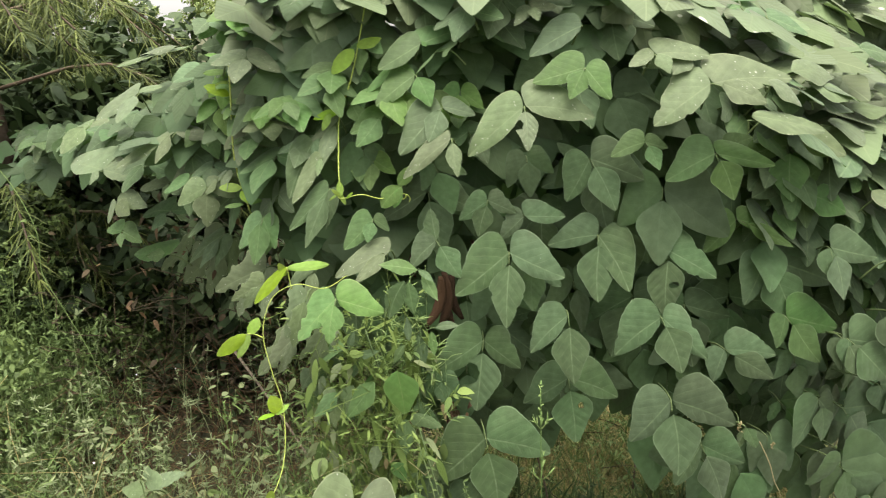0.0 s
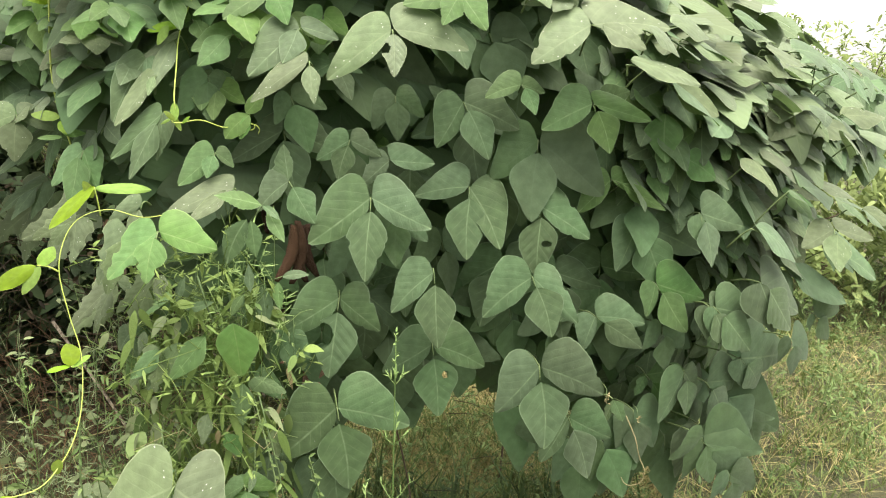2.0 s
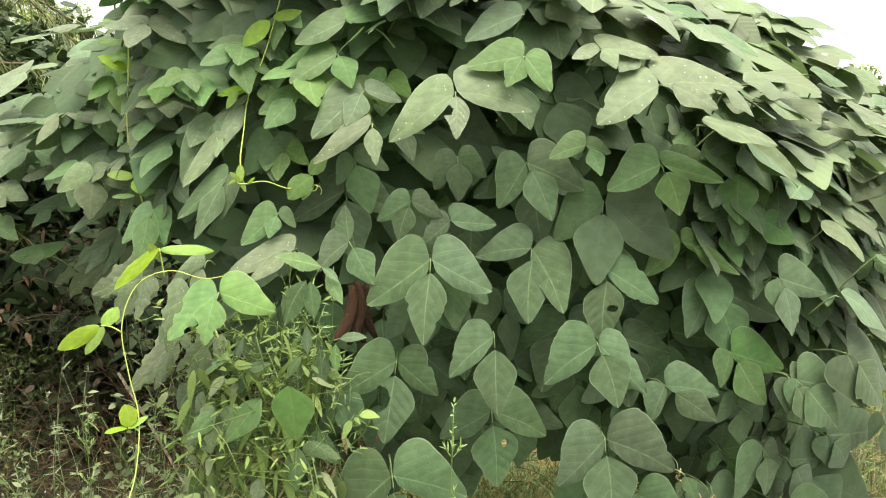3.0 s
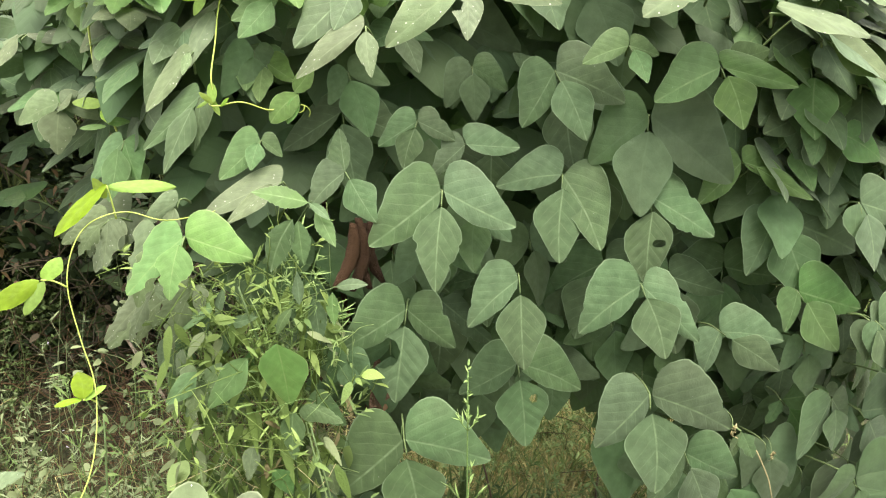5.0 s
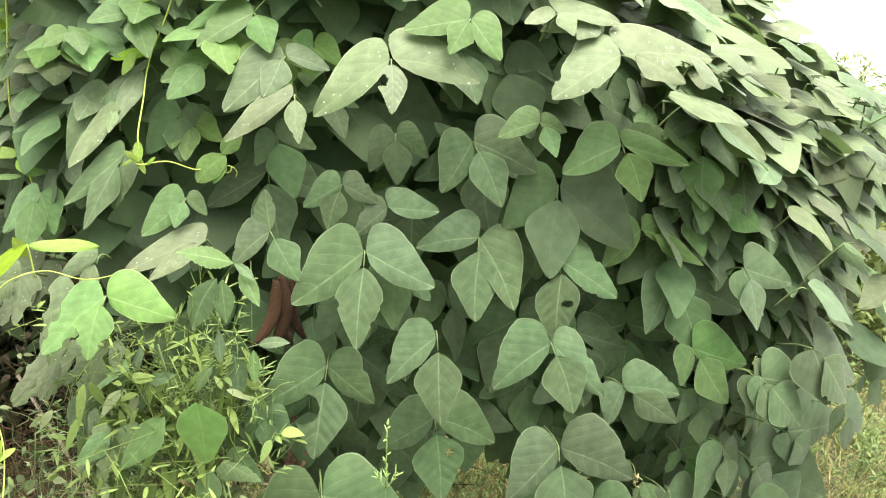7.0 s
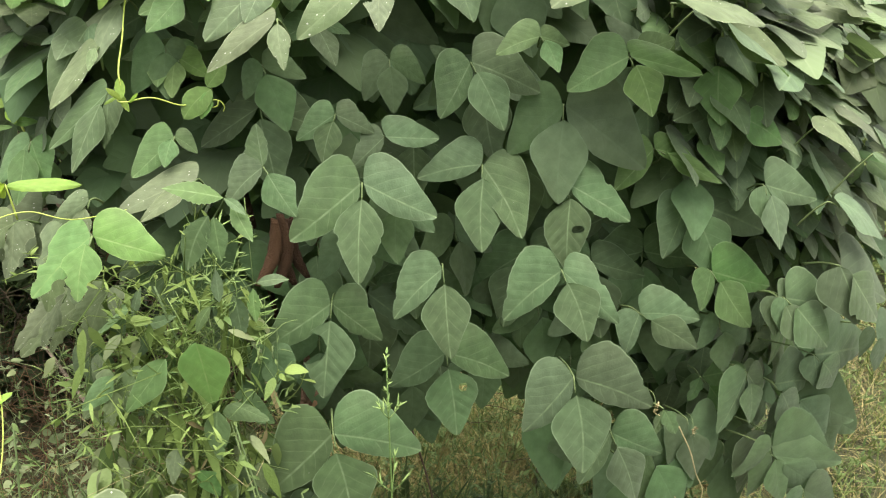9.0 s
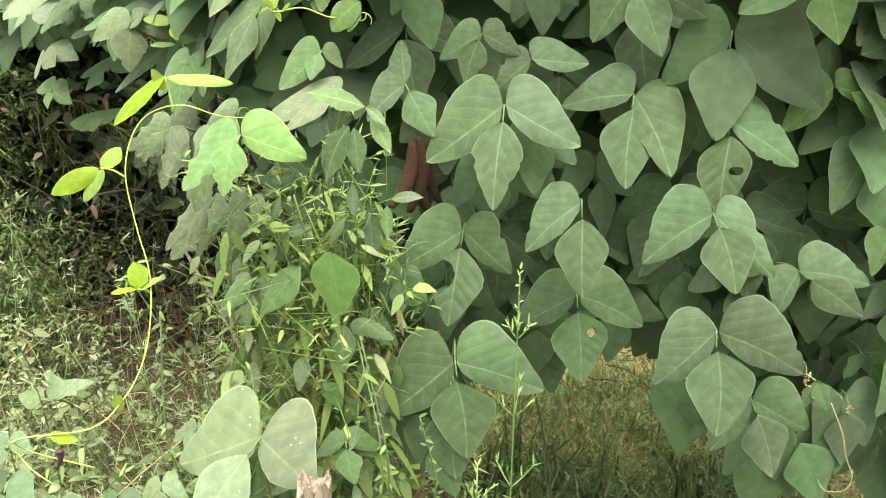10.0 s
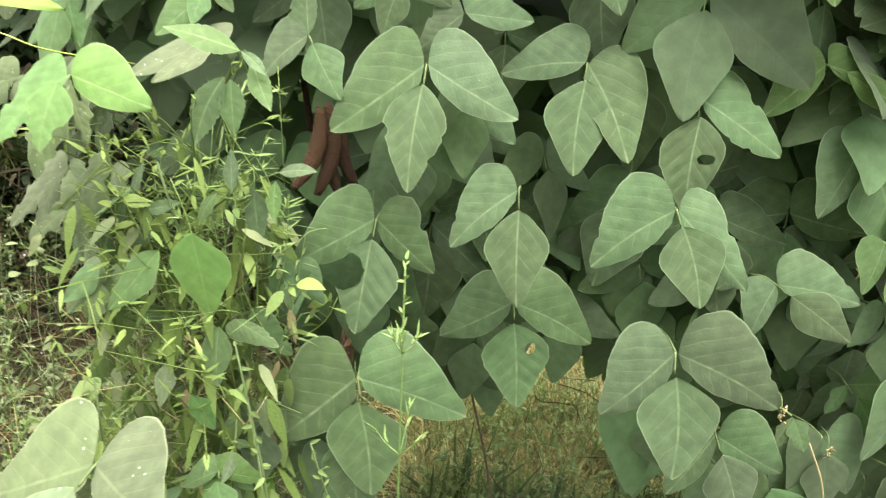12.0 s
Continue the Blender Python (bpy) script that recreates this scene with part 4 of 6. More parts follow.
def filling():
    """A place anywhere inside the heap of leaves."""
    x = rnd.uniform(-1.9, 1.5)
    if x < -0.45 and rnd.random() < 0.82:
        return None
    y = along(FRONT, x) + rnd.uniform(0.12, 0.6)
    top = crest(x, y) - 0.04
    low = max(along(HEM, x) + 0.12, 1.0 if rnd.random() < 0.6 else 0.0)
    if top < low:
        return None
    return spread((x, y, rnd.uniform(low, top)), 20 * x, rnd.uniform(25, 60), 0.105, "dark")[:6]


def inner():
    x = rnd.uniform(-1.9, 1.36)
    if x < -0.45 and rnd.random() < 0.82:
        return None
    low = along(HEM, x) + 0.05 if x > -0.2 else along(HEM, x)
    z = rnd.uniform(low, along(CREST, x) + 0.04)
    return front_leaf(x, z, 0.13 + 0.45 * rnd.random() ** 1.5, 0.1, "dark")[:6]


def upper():
    x, y = rnd.uniform(-0.45, 1.95), rnd.uniform(1.3, 3.2)
    if x < 1.0 and y > along(FRONT, x) + (0.75 if x > -0.2 else 1.1):
        return None
    if y < along(FRONT, min(x, 1.5)) + 0.02 or (x > 1.4 and y < 2.1 + 0.4 * (x - 1.4)):
        return None
    z = crest(x, y) - 0.1 * rnd.random() ** 2
    return spread((x, y, z), rnd.uniform(-40, 70), rnd.uniform(42, 72), 0.115, "pale")[:6]


def left_top():
    x = rnd.uniform(-2.1, -0.35)
    y = along(FRONT, x) + rnd.uniform(0.0, 1.2)
    return spread((x, y, crest(x, y) - 0.1 * rnd.random()), rnd.uniform(-60, 40), rnd.uniform(35, 75), 0.095, "mature")[:6]


def back_wall():
    x = rnd.uniform(1.3, 1.95)
    y = 2.0 + 0.4 * (x - 1.4) + 0.2 * rnd.random()
    return spread((x, y, rnd.uniform(1.12, crest(x, y))), 10, 38, 0.1, "mature")[:6]


# inner leaves wear the shade copy, lightened so gaps don't go black
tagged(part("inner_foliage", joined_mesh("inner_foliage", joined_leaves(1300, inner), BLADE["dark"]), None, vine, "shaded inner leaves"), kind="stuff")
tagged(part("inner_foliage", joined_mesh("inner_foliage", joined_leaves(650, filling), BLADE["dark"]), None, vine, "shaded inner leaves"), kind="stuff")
# upper leaves all in the pale tone, skylight painted into their colour
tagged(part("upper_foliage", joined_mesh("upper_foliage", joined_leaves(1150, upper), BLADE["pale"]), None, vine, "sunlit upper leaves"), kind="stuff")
tagged(part("upper_foliage", joined_mesh("upper_foliage", joined_leaves(110, left_top), BLADE["dark"]), None, vine, "upper leaves at the low end"), kind="stuff")
tagged(part("side_foliage", joined_mesh("side_foliage", joined_leaves(190, back_wall), BLADE["mature"]), None, vine, "leaves at the far side"), kind="stuff")

# woody stems inside the vine
for foot, mid, top, r in (((0.02, 1.42, 0), (-0.02, 1.36, 0.5), (0.06, 1.45, 1.2), 0.017), ((0.06, 1.45, 0), (0.03, 1.38, 0.4), (-0.1, 1.5, 1.1), 0.008), ((0.62, 2.05, 0), (0.6, 2.0, 0.6), (0.45, 1.8, 1.4), 0.004),
                          ((0.9, 1.95, 0), (0.85, 1.9, 0.5), (0.8, 1.7, 1.1), 0.003), ((0.3, 1.7, 0), (0.24, 1.6, 0.35), (0.1, 1.5, 0.9), 0.003)):
    foot = (foot[0], foot[1], rise(foot[0], foot[1]) - 0.02)
    part("stem", mesh_of("stem", *tube([foot, mid, top], r, r * 0.6, 8, 8), BARK if r > 0.007 else WOOD), None, vine, "brown woody stem")

part("stem", mesh_of("stem", *tube([(-0.415, 1.52, 1.08), (-0.412, 1.5, 1.2), (-0.418, 1.5, 1.32), (-0.43, 1.56, 1.42)], 0.0085, 0.006, 8, 6), GREY_STEM), None, vine, "grey-green upright stem")
part("dry_tendril", mesh_of("dry_tendril", *tube([(0.654, 1.28, 0.693), (0.671, 1.26, 0.652), (0.684, 1.255, 0.609), (0.698, 1.25, 0.577), (0.692, 1.25, 0.549), (0.668, 1.26, 0.538), (0.656, 1.27, 0.556), (0.66, 1.275, 0.58)], 0.0012, 0.0009, 5, 5), DRY), None, vine, "dry pale curled tendril")


def pod(top, tip, width):
    """A curved velvety pod with bulges over its seeds."""
    top, tip = Vector(top), Vector(tip)
    verts, faces = [], []
    way = (tip - top).normalized()
    side = way.cross(Vector((0, 1, 0.1))).normalized()
    flat = way.cross(side)
    rows, ring = 14, 8
    for i in range(rows + 1):
        t = i / rows
        r = width * max(0.08, math.sin(math.pi * (0.06 + 0.9 * t)) ** 0.45) * (1 + 0.07 * math.cos(2 * math.pi * t * 5))
        mid = top.lerp(tip, t) + side * 0.012 * math.sin(math.pi * t) * (1 if tip.x < top.x else -1)
        for k in range(ring):
            w = 2 * math.pi * k / ring
            verts.append(mid + side * r * math.cos(w) * 0.5 + flat * r * math.sin(w) * 0.33)
    for i in range(rows):
        for k in range(ring):
            q = i * ring
            faces.append((q + k, q + (k + 1) % ring, q + ring + (k + 1) % ring, q + ring + k))
    faces.append(tuple(reversed(range(ring))))
    faces.append(tuple(rows * ring + k for k in range(ring)))
    part("pod", mesh_of("pod", verts, faces, POD), None, vine, "ripe reddish-brown hairy bean pod")


pod((-0.022, 1.285, 1.095), (-0.052, 1.270, 0.995), 0.021)
pod((-0.015, 1.295, 1.10), (-0.026, 1.285, 0.985), 0.022)
pod((-0.008, 1.30, 1.09), (0.000, 1.295, 0.985), 0.022)
pod((0.002, 1.31, 1.09), (0.020, 1.31, 0.990), 0.020)

# ---- the twining yellow shoots ----


def single(plant, base, tip, breadth, facing, tone="shoot", shape="shoot", name="leaflet"):
    """One leaflet from base to tip, its face towards facing."""
    base, tip, facing = Vector(base), Vector(tip), Vector(facing)
    way = tip - base
    size = way.length
    way.normalize()
    out = way.cross(facing).normalized()
    face = out.cross(way)
    m = Matrix.Translation(base) @ Matrix((out, way, face)).transposed().to_4x4() @ Matrix.Diagonal((size * breadth, size, size, 1))
    part(name, rnd.choice(KINDS[tone, shape, 1]), None, plant, "", full(plant).inverted() @ m)


for base, tip, breadth, tone, shape in (
    ((-0.101, 1.080, 0.996), (-0.094, 1.085, 0.898), 0.95, "young", "terminal"),
    ((-0.146, 1.100, 0.966), (-0.199, 1.080, 0.903), 0.7, "fresh", "terminal"),
    ((-0.216, 1.110, 0.940), (-0.261, 1.100, 0.897), 0.7, "fresh", "terminal"),
    ((-0.188, 1.130, 0.943), (-0.242, 1.110, 0.871), 0.6, "pale", "terminal"),
    ((-0.076, 1.120, 0.885), (-0.026, 1.110, 0.861), 0.75, "fresh", "lateral"),
    ((-0.095, 1.120, 0.874), (-0.096, 1.100, 0.807), 0.75, "fresh", "terminal"),
    ((-0.122, 1.100, 0.796), (-0.099, 1.100, 0.750), 0.8, "fresh", "terminal"),
    ((-0.150, 1.110, 0.827), (-0.158, 1.090, 0.782), 0.75, "pale", "terminal"),
    ((-0.050, 1.130, 0.781), (-0.041, 1.120, 0.734), 0.8, "pale", "terminal"),
    ((-0.246, 1.150, 0.954), (-0.259, 1.140, 0.917), 0.6, "pale", "terminal"),
    ((-0.052, 1.240, 0.907), (-0.062, 1.240, 0.848), 0.9, "dark", "terminal"),
    ((-0.022, 1.250, 0.894), (-0.006, 1.250, 0.830), 0.9, "dark", "terminal")):
    single(vine, base, tip, breadth, (-0.1, -0.8, 0.5), tone, shape, "leaf")

shoot = thing("vine_shoot", (-0.28, 0.97, 1.0), "thin yellow-green twining shoot with bright young leaflets", "vine shoot", "yellow twining shoots")
part("stem", mesh_of("stem", *tube([(-0.19, 1.17, 1.145), (-0.210, 1.057, 1.165), (-0.249, 1.043, 1.179), (-0.281, 1.026, 1.172), (-0.298, 1.011, 1.147), (-0.304, 0.998, 1.106), (-0.293, 0.986, 1.050), (-0.279, 0.973, 1.001), (-0.275, 0.950, 0.949),
     (-0.278, 0.926, 0.912), (-0.290, 0.900, 0.884), (-0.313, 0.872, 0.866), (-0.367, 0.836, 0.875), (-0.372, 0.86, 0.84), (-0.33, 0.89, 0.80)], 0.0007, 0.0008, 6, 6), SHOOT), None, shoot, "yellow-green twining stem")
TO_EYE = (0.25, -0.8, 0.35)
for base, tip, breadth, facing in (
    ((-0.265, 1.040, 1.208), (-0.199, 1.069, 1.207), 0.5, (0.1, -0.75, 0.6)), ((-0.265, 1.040, 1.211), (-0.315, 1.005, 1.163), 0.5, (0.5, -0.35, 1)), ((-0.268, 1.04, 1.195), (-0.276, 1.034, 1.219), 0.9, TO_EYE),
    ((-0.327, 0.988, 1.118), (-0.366, 0.956, 1.098), 0.8, TO_EYE), ((-0.325, 0.990, 1.118), (-0.309, 1.004, 1.139), 1.2, TO_EYE), ((-0.322, 0.988, 1.117), (-0.340, 0.970, 1.085), 0.7, TO_EYE),
    ((-0.288, 0.962, 0.989), (-0.295, 0.971, 1.017), 1.5, TO_EYE), ((-0.290, 0.962, 0.988), (-0.314, 0.950, 0.990), 0.7, (0, -0.4, 1)), ((-0.288, 0.962, 0.987), (-0.270, 0.976, 1.000), 0.8, (0, -0.5, 1)),
    ((-0.291, 0.897, 0.893), (-0.293, 0.893, 0.872), 1.2, TO_EYE), ((-0.345, 0.85, 0.872), (-0.32, 0.86, 0.86), 0.9, (0, -0.4, 1))):
    single(shoot, base, tip, breadth, facing)
for a, b in (((-0.304, 0.998, 1.106), (-0.326, 0.989, 1.118)), ((-0.279, 0.970, 0.980), (-0.289, 0.962, 0.988)), ((-0.262, 1.045, 1.17), (-0.265, 1.040, 1.21))):
    a, b = Vector(a), Vector(b)
    part("leaf_stalk", mesh_of("leaf_stalk", *tube([a, a.lerp(b, 0.5) + Vector((0, 0, 0.003)), b], 0.0012, 0.0009, 5, 3), SHOOT), None, shoot)

part("flower_bud", mesh_of("flower_bud", *tube([(-0.351, 0.868, 0.838), (-0.35, 0.868, 0.832), (-0.352, 0.867, 0.824), (-0.356, 0.866, 0.815)], 0.0045, 0.0012, 7, 4), BUD), None, shoot, "dark purple closed bud")
part("shoot_tip", mesh_of("shoot_tip", *tube([(-0.367, 0.836, 0.875), (-0.396, 0.855, 0.85), (-0.399, 0.87, 0.826), (-0.388, 0.87, 0.808), (-0.368, 0.87, 0.791)], 0.0009, 0.0006, 5, 5), SHOOT), None, shoot, "curled yellow-green shoot tip")

tendril = thing("vine_shoot", (-0.2, 1.25, 1.28), "yellow hanging tendril with a knot and small leaves", "vine shoot", "yellow twining shoots")
part("stem", mesh_of("stem", *tube([(-0.135, 1.375, 1.66), (-0.160, 1.358, 1.552), (-0.180, 1.347, 1.480), (-0.206, 1.338, 1.410), (-0.207, 1.300, 1.354), (-0.203, 1.253, 1.313), (-0.201, 1.246, 1.287), (-0.206, 1.242, 1.275), (-0.194, 1.239, 1.273),
     (-0.162, 1.242, 1.278), (-0.126, 1.255, 1.266), (-0.104, 1.261, 1.279), (-0.088, 1.261, 1.287)], 0.0012, 0.0010, 6, 6), SHOOT), None, tendril, "yellow-green twining stem")
curl = [(-0.088 + 0.008 * math.cos(0.9 * k) + 0.001 * k, 1.258, 1.272 - 0.007 * math.sin(0.9 * k) - 0.0012 * k) for k in range(9)]
part("tendril_tip", mesh_of("tendril_tip", *tube(curl, 0.0011, 0.0007, 5, 3), SHOOT), None, tendril, "coiled tendril tip")
for base, tip, breadth, tone in (((-0.203, 1.25, 1.303), (-0.199, 1.238, 1.278), 0.9, "shoot"), ((-0.204, 1.248, 1.285), (-0.192, 1.236, 1.262), 0.6, "shoot"), ((-0.204, 1.245, 1.28), (-0.222, 1.236, 1.272), 0.45, "shoot"), ((-0.200, 1.24, 1.276), (-0.214, 1.232, 1.292), 0.7, "shoot"), ((-0.19, 1.238, 1.272), (-0.178, 1.232, 1.285), 0.6, "shoot"),
                                 ((-0.088, 1.258, 1.287), (-0.128, 1.245, 1.252), 1.3, "young"), ((-0.09, 1.258, 1.286), (-0.104, 1.245, 1.250), 0.9, "young"), ((-0.094, 1.26, 1.29), (-0.066, 1.25, 1.326), 1.1, "young"),
                                 ((-0.17, 1.345, 1.535), (-0.215, 1.33, 1.495), 1.0, "shoot"), ((-0.165, 1.345, 1.54), (-0.118, 1.34, 1.556), 0.9, "shoot"), ((-0.2, 1.33, 1.425), (-0.255, 1.32, 1.412), 0.6, "shoot"), ((-0.22, 1.32, 1.42), (-0.238, 1.31, 1.39), 0.8, "shoot")):
    single(tendril, base, tip, breadth, (0.1, -0.8, 0.5), tone)

far_shoot = thing("vine_shoot", (-0.9, 1.75, 0.9), "thin pale twining stem hanging in front of the hedge", "vine shoot", "yellow twining shoots")
part("stem", mesh_of("stem", *tube([(-1.15, 1.7, 1.31), (-1.13, 1.7, 1.27), (-1.1, 1.7, 1.21), (-1.07, 1.7, 1.1), (-1.08, 1.7, 0.99), (-1.05, 1.7, 0.9), (-1.01, 1.7, 0.79), (-0.99, 1.7, 0.71), (-0.99, 1.7, 0.58)], 0.0012, 0.0009, 5, 5), STALK_PALE), None, far_shoot)

# bright little leaves high on the left
sprout = thing("vine_shoot", (-0.48, 1.5, 1.3), "upright shoot with yellow-green young leaves", "vine shoot", "yellow twining shoots")
part("stem", mesh_of("stem", *tube([(-0.46, 1.55, 1.15), (-0.47, 1.5, 1.3), (-0.455, 1.48, 1.45), (-0.45, 1.48, 1.53)], 0.0022, 0.0014, 5, 5), SHOOT), None, sprout)
for k in range(16):
    w, z = rnd.uniform(0, 6.28), rnd.uniform(1.2, 1.53)
    p = Vector((-0.46, 1.49, z))
    single(sprout, p, p + Vector((math.cos(w) * 0.05, -abs(math.sin(w)) * 0.03, rnd.uniform(-0.02, 0.03))), rnd.uniform(0.6, 1), (0.1, -0.7, 0.7), rnd.choice(("shoot", "young")))

# ---- herbs with narrow saw-edged leaves ----


def saw_leaf(seed, material, teeth=8, wide=0.155):
    r = random.Random(seed)
    verts, faces = [], []
    rows = teeth * 2
    droop, curl = r.uniform(0.05, 0.4), r.uniform(-0.5, 0.5)
    for i in range(rows + 1):
        t = i / rows
        w = wide * math.sin(math.pi * min(0.985, max(0.03, t)) ** 0.8) ** 0.85 * (1.12 if i % 2 else 0.9)
        for j in (-1, 0, 1):
            verts.append((j * w + curl * t * t * 0.3, t - (0.02 if j and not i % 2 else 0), 0.35 * abs(j) * w - droop * t * t))
    for i in range(rows):
        for j in (0, 1):
            q = 3 * i + j
            faces.append((q, q + 1, q + 4, q + 3))
    return mesh_of("leaf", verts, faces, material)


SAW = [leaflet_mesh("saw", 70 + k, BLADE["fresh" if k % 2 else "mature"], None, (34, 3), (), 0.13) for k in range(6)]
SMALL = [saw_leaf(20 + k, WEED, 4, 0.17) for k in range(6)]
DUSTY = [saw_leaf(40 + k, WEED_GREY, 4, 0.19) for k in range(6)]


def herb(foot, lean, height, leaves, size, meshes, label, category="herb", start=0.25, sag=0.3, group="herbs in the tangle"):
    """An upright herb: a stem with leaves all along it."""
    x, y = foot
    base = Vector((x, y, rise(x, y)))
    plant = thing("herb", base, label, category, group)
    top = base + Vector((lean[0], lean[1], height))
    line = [base, base.lerp(top, 0.4) + Vector((rnd.gauss(0, 0.025), rnd.gauss(0, 0.02), 0)), base.lerp(top, 0.6) + Vector((rnd.gauss(0, 0.025), rnd.gauss(0, 0.02), 0)), base.lerp(top, 0.8) + Vector((rnd.gauss(0, 0.025), rnd.gauss(0, 0.02), 0.01)), top]
    part("stem", mesh_of("stem", *tube(line, 0.0028, 0.0012, 5, 4), STALK), None, plant)
    path = glide(line, 12)
    for k in range(leaves):
        t = start + (1 - start) * k / max(1, leaves - 1)
        p = path[min(len(path) - 1, int(t * (len(path) - 1)))]
        w = k * 2.4 + rnd.uniform(-0.5, 0.5)
        way = Vector((math.cos(w), math.sin(w), rnd.uniform(-sag - 0.5, 0.5 - sag))).normalized()
        s = size * rnd.uniform(0.6, 1.15) * (1.1 - 0.45 * t)
        out = way.cross(Vector((rnd.uniform(-0.4, 0.4), -0.8, 0.65))).normalized()
        m = Matrix.Translation(p) @ Matrix((out, way, out.cross(way))).transposed().to_4x4() @ Matrix.Diagonal((s, s, s, 1))
        part("leaf", rnd.choice(meshes), None, plant, "", full(plant).inverted() @ m)
    return plant


def compound_leaf(plant, base, top, leaflets):
    """A feather-like leaf: a stalk with saw-edged leaflets."""
    a, d = Vector(base), Vector(top)
    stalk = part("leaf", mesh_of("leaf_stalk", *tube([a, a.lerp(d, 0.5) + Vector((0, 0, 0.006)), d], 0.0014, 0.0008, 5, 4), STALK), None, plant)
    for root, tip, breadth in leaflets:
        root, tip = Vector(root), Vector(tip) + Vector((0, rnd.uniform(-0.015, 0.01), 0))
        way = tip - root
        size = way.length
        way.normalize()
        out = way.cross(Vector((rnd.uniform(-0.3, 0.5), -0.7, rnd.uniform(0.3, 0.9)))).normalized()
        m = Matrix.Translation(root) @ Matrix((out, way, out.cross(way))).transposed().to_4x4() @ Matrix.Diagonal((size * breadth, size, size, 1))
        part("leaflet", rnd.choice(SAW), None, stalk, "", full(stalk).inverted() @ m)


saw_herb = thing("herb", (-0.06, 1.22, rise(-0.06, 1.22)), "green herb with feathered saw-edged leaves", "herb", "herbs in the tangle")
part("stem", mesh_of("stem", *tube([(-0.06, 1.22, rise(-0.06, 1.22)), (-0.08, 1.18, 0.5), (-0.162, 1.211, 0.816), (-0.125, 1.237, 1.073)], 0.003, 0.0014, 6, 6), STALK), None, saw_herb)
compound_leaf(saw_herb, (-0.120, 1.200, 1.060), (-0.056, 1.125, 1.171), (
    ((-0.058, 1.120, 1.170), (-0.119, 1.100, 1.195), 1.3),
    ((-0.058, 1.120, 1.170), (-0.031, 1.100, 1.151), 1.0),
    ((-0.083, 1.140, 1.143), (-0.117, 1.140, 1.075), 1.4),
    ((-0.077, 1.140, 1.141), (-0.070, 1.130, 1.088), 1.35),
    ((-0.051, 1.130, 1.161), (-0.025, 1.110, 1.121), 1.1)))
compound_leaf(saw_herb, (-0.120, 1.180, 0.990), (-0.033, 1.150, 1.046), (
    ((-0.033, 1.150, 1.046), (0.010, 1.130, 1.055), 1.1),
    ((-0.065, 1.160, 1.030), (-0.060, 1.150, 0.957), 1.0),
    ((-0.040, 1.160, 1.034), (-0.036, 1.150, 0.996), 1.1),
    ((-0.088, 1.120, 1.028), (-0.109, 1.120, 0.994), 1.0),
    ((-0.081, 1.140, 1.023), (-0.082, 1.140, 1.068), 1.0)))
compound_leaf(saw_herb, (-0.176, 1.177, 0.959), (-0.201, 1.150, 1.009), (((-0.203, 1.151, 1.008), (-0.296, 1.230, 0.965), 1.19), ((-0.205, 1.152, 1.006), (-0.241, 1.179, 0.951), 1.07), ((-0.195, 1.149, 1.004), (-0.184, 1.139, 1.045), 1.07), ((-0.185, 1.150, 0.992), (-0.139, 1.146, 1.011), 0.95), ((-0.179, 1.153, 0.981), (-0.208, 1.168, 0.936), 0.95)))
compound_leaf(saw_herb, (-0.157, 1.194, 0.825), (-0.183, 1.182, 0.886), (((-0.183, 1.182, 0.886), (-0.227, 1.178, 0.904), 1.19), ((-0.182, 1.182, 0.884), (-0.160, 1.161, 0.944), 1.07), ((-0.172, 1.182, 0.868), (-0.215, 1.164, 0.852), 1.07), ((-0.168, 1.181, 0.859), (-0.120, 1.169, 0.889), 1.07)))
for k in range(3):
    x = -0.24 + 0.08 * k + rnd.uniform(-0.015, 0.015)
    herb((x, rnd.uniform(1.13, 1.22)), (rnd.uniform(-0.03, 0.04), rnd.uniform(-0.1, -0.05)), rnd.uniform(0.8, 1.08), 18, 0.05, SAW, "leafy green herb with drooping saw-edged leaves", start=0.5, sag=0.75)
for k in range(6):
    x = rnd.uniform(-0.3, -0.02)
    herb((x, rnd.uniform(1.08, 1.18)), (rnd.uniform(-0.09, 0.09), rnd.uniform(-0.08, 0.0)), rnd.uniform(0.7, 1.05), 40, 0.021, SMALL, "slender green herb with small narrow leaves", start=0.3)
for k in range(14):
    x = rnd.uniform(-0.95, -0.3)
    herb((x, rnd.uniform(1.15, 1.9)), (rnd.uniform(-0.12, 0.12), rnd.uniform(-0.1, 0.05)), rnd.uniform(0.45, 0.85), 30, 0.024, DUSTY, "pale dusty weed with small pointed leaves", "weed", start=0.3, group="pale weeds")
for foot, lean, height in (((-0.05, 1.14), (0.06, -0.03), 0.86),):
    herb(foot, lean, height, 30, 0.022, SMALL, "slender green herb with small narrow leaves", start=0.45, sag=-0.3)


# a young bean vine climbing through the herbs
young_vine = thing("bean_vine", (-0.15, 1.2, rise(-0.15, 1.2)), "young bright green bean vine climbing through the weeds", "climbing vine")
part("stem", mesh_of("stem", *tube([(-0.15, 1.2, rise(-0.15, 1.2)), (-0.2, 1.16, 0.4), (-0.1, 1.14, 0.75), (-0.16, 1.14, 1.05)], 0.003, 0.0015, 6, 6), STALK), None, young_vine)
for k in range(20):
    x, z = rnd.uniform(-0.28, -0.04), rnd.uniform(0.2, 0.86)
    leaf(young_vine, *spread((x, rnd.uniform(1.07, 1.2), z), rnd.uniform(-40, 30), rnd.uniform(10, 50), rnd.uniform(0.04, 0.065), rnd.choice(("fresh", "fresh", "mature", "pale", "fresh", "young"))), 0.05)


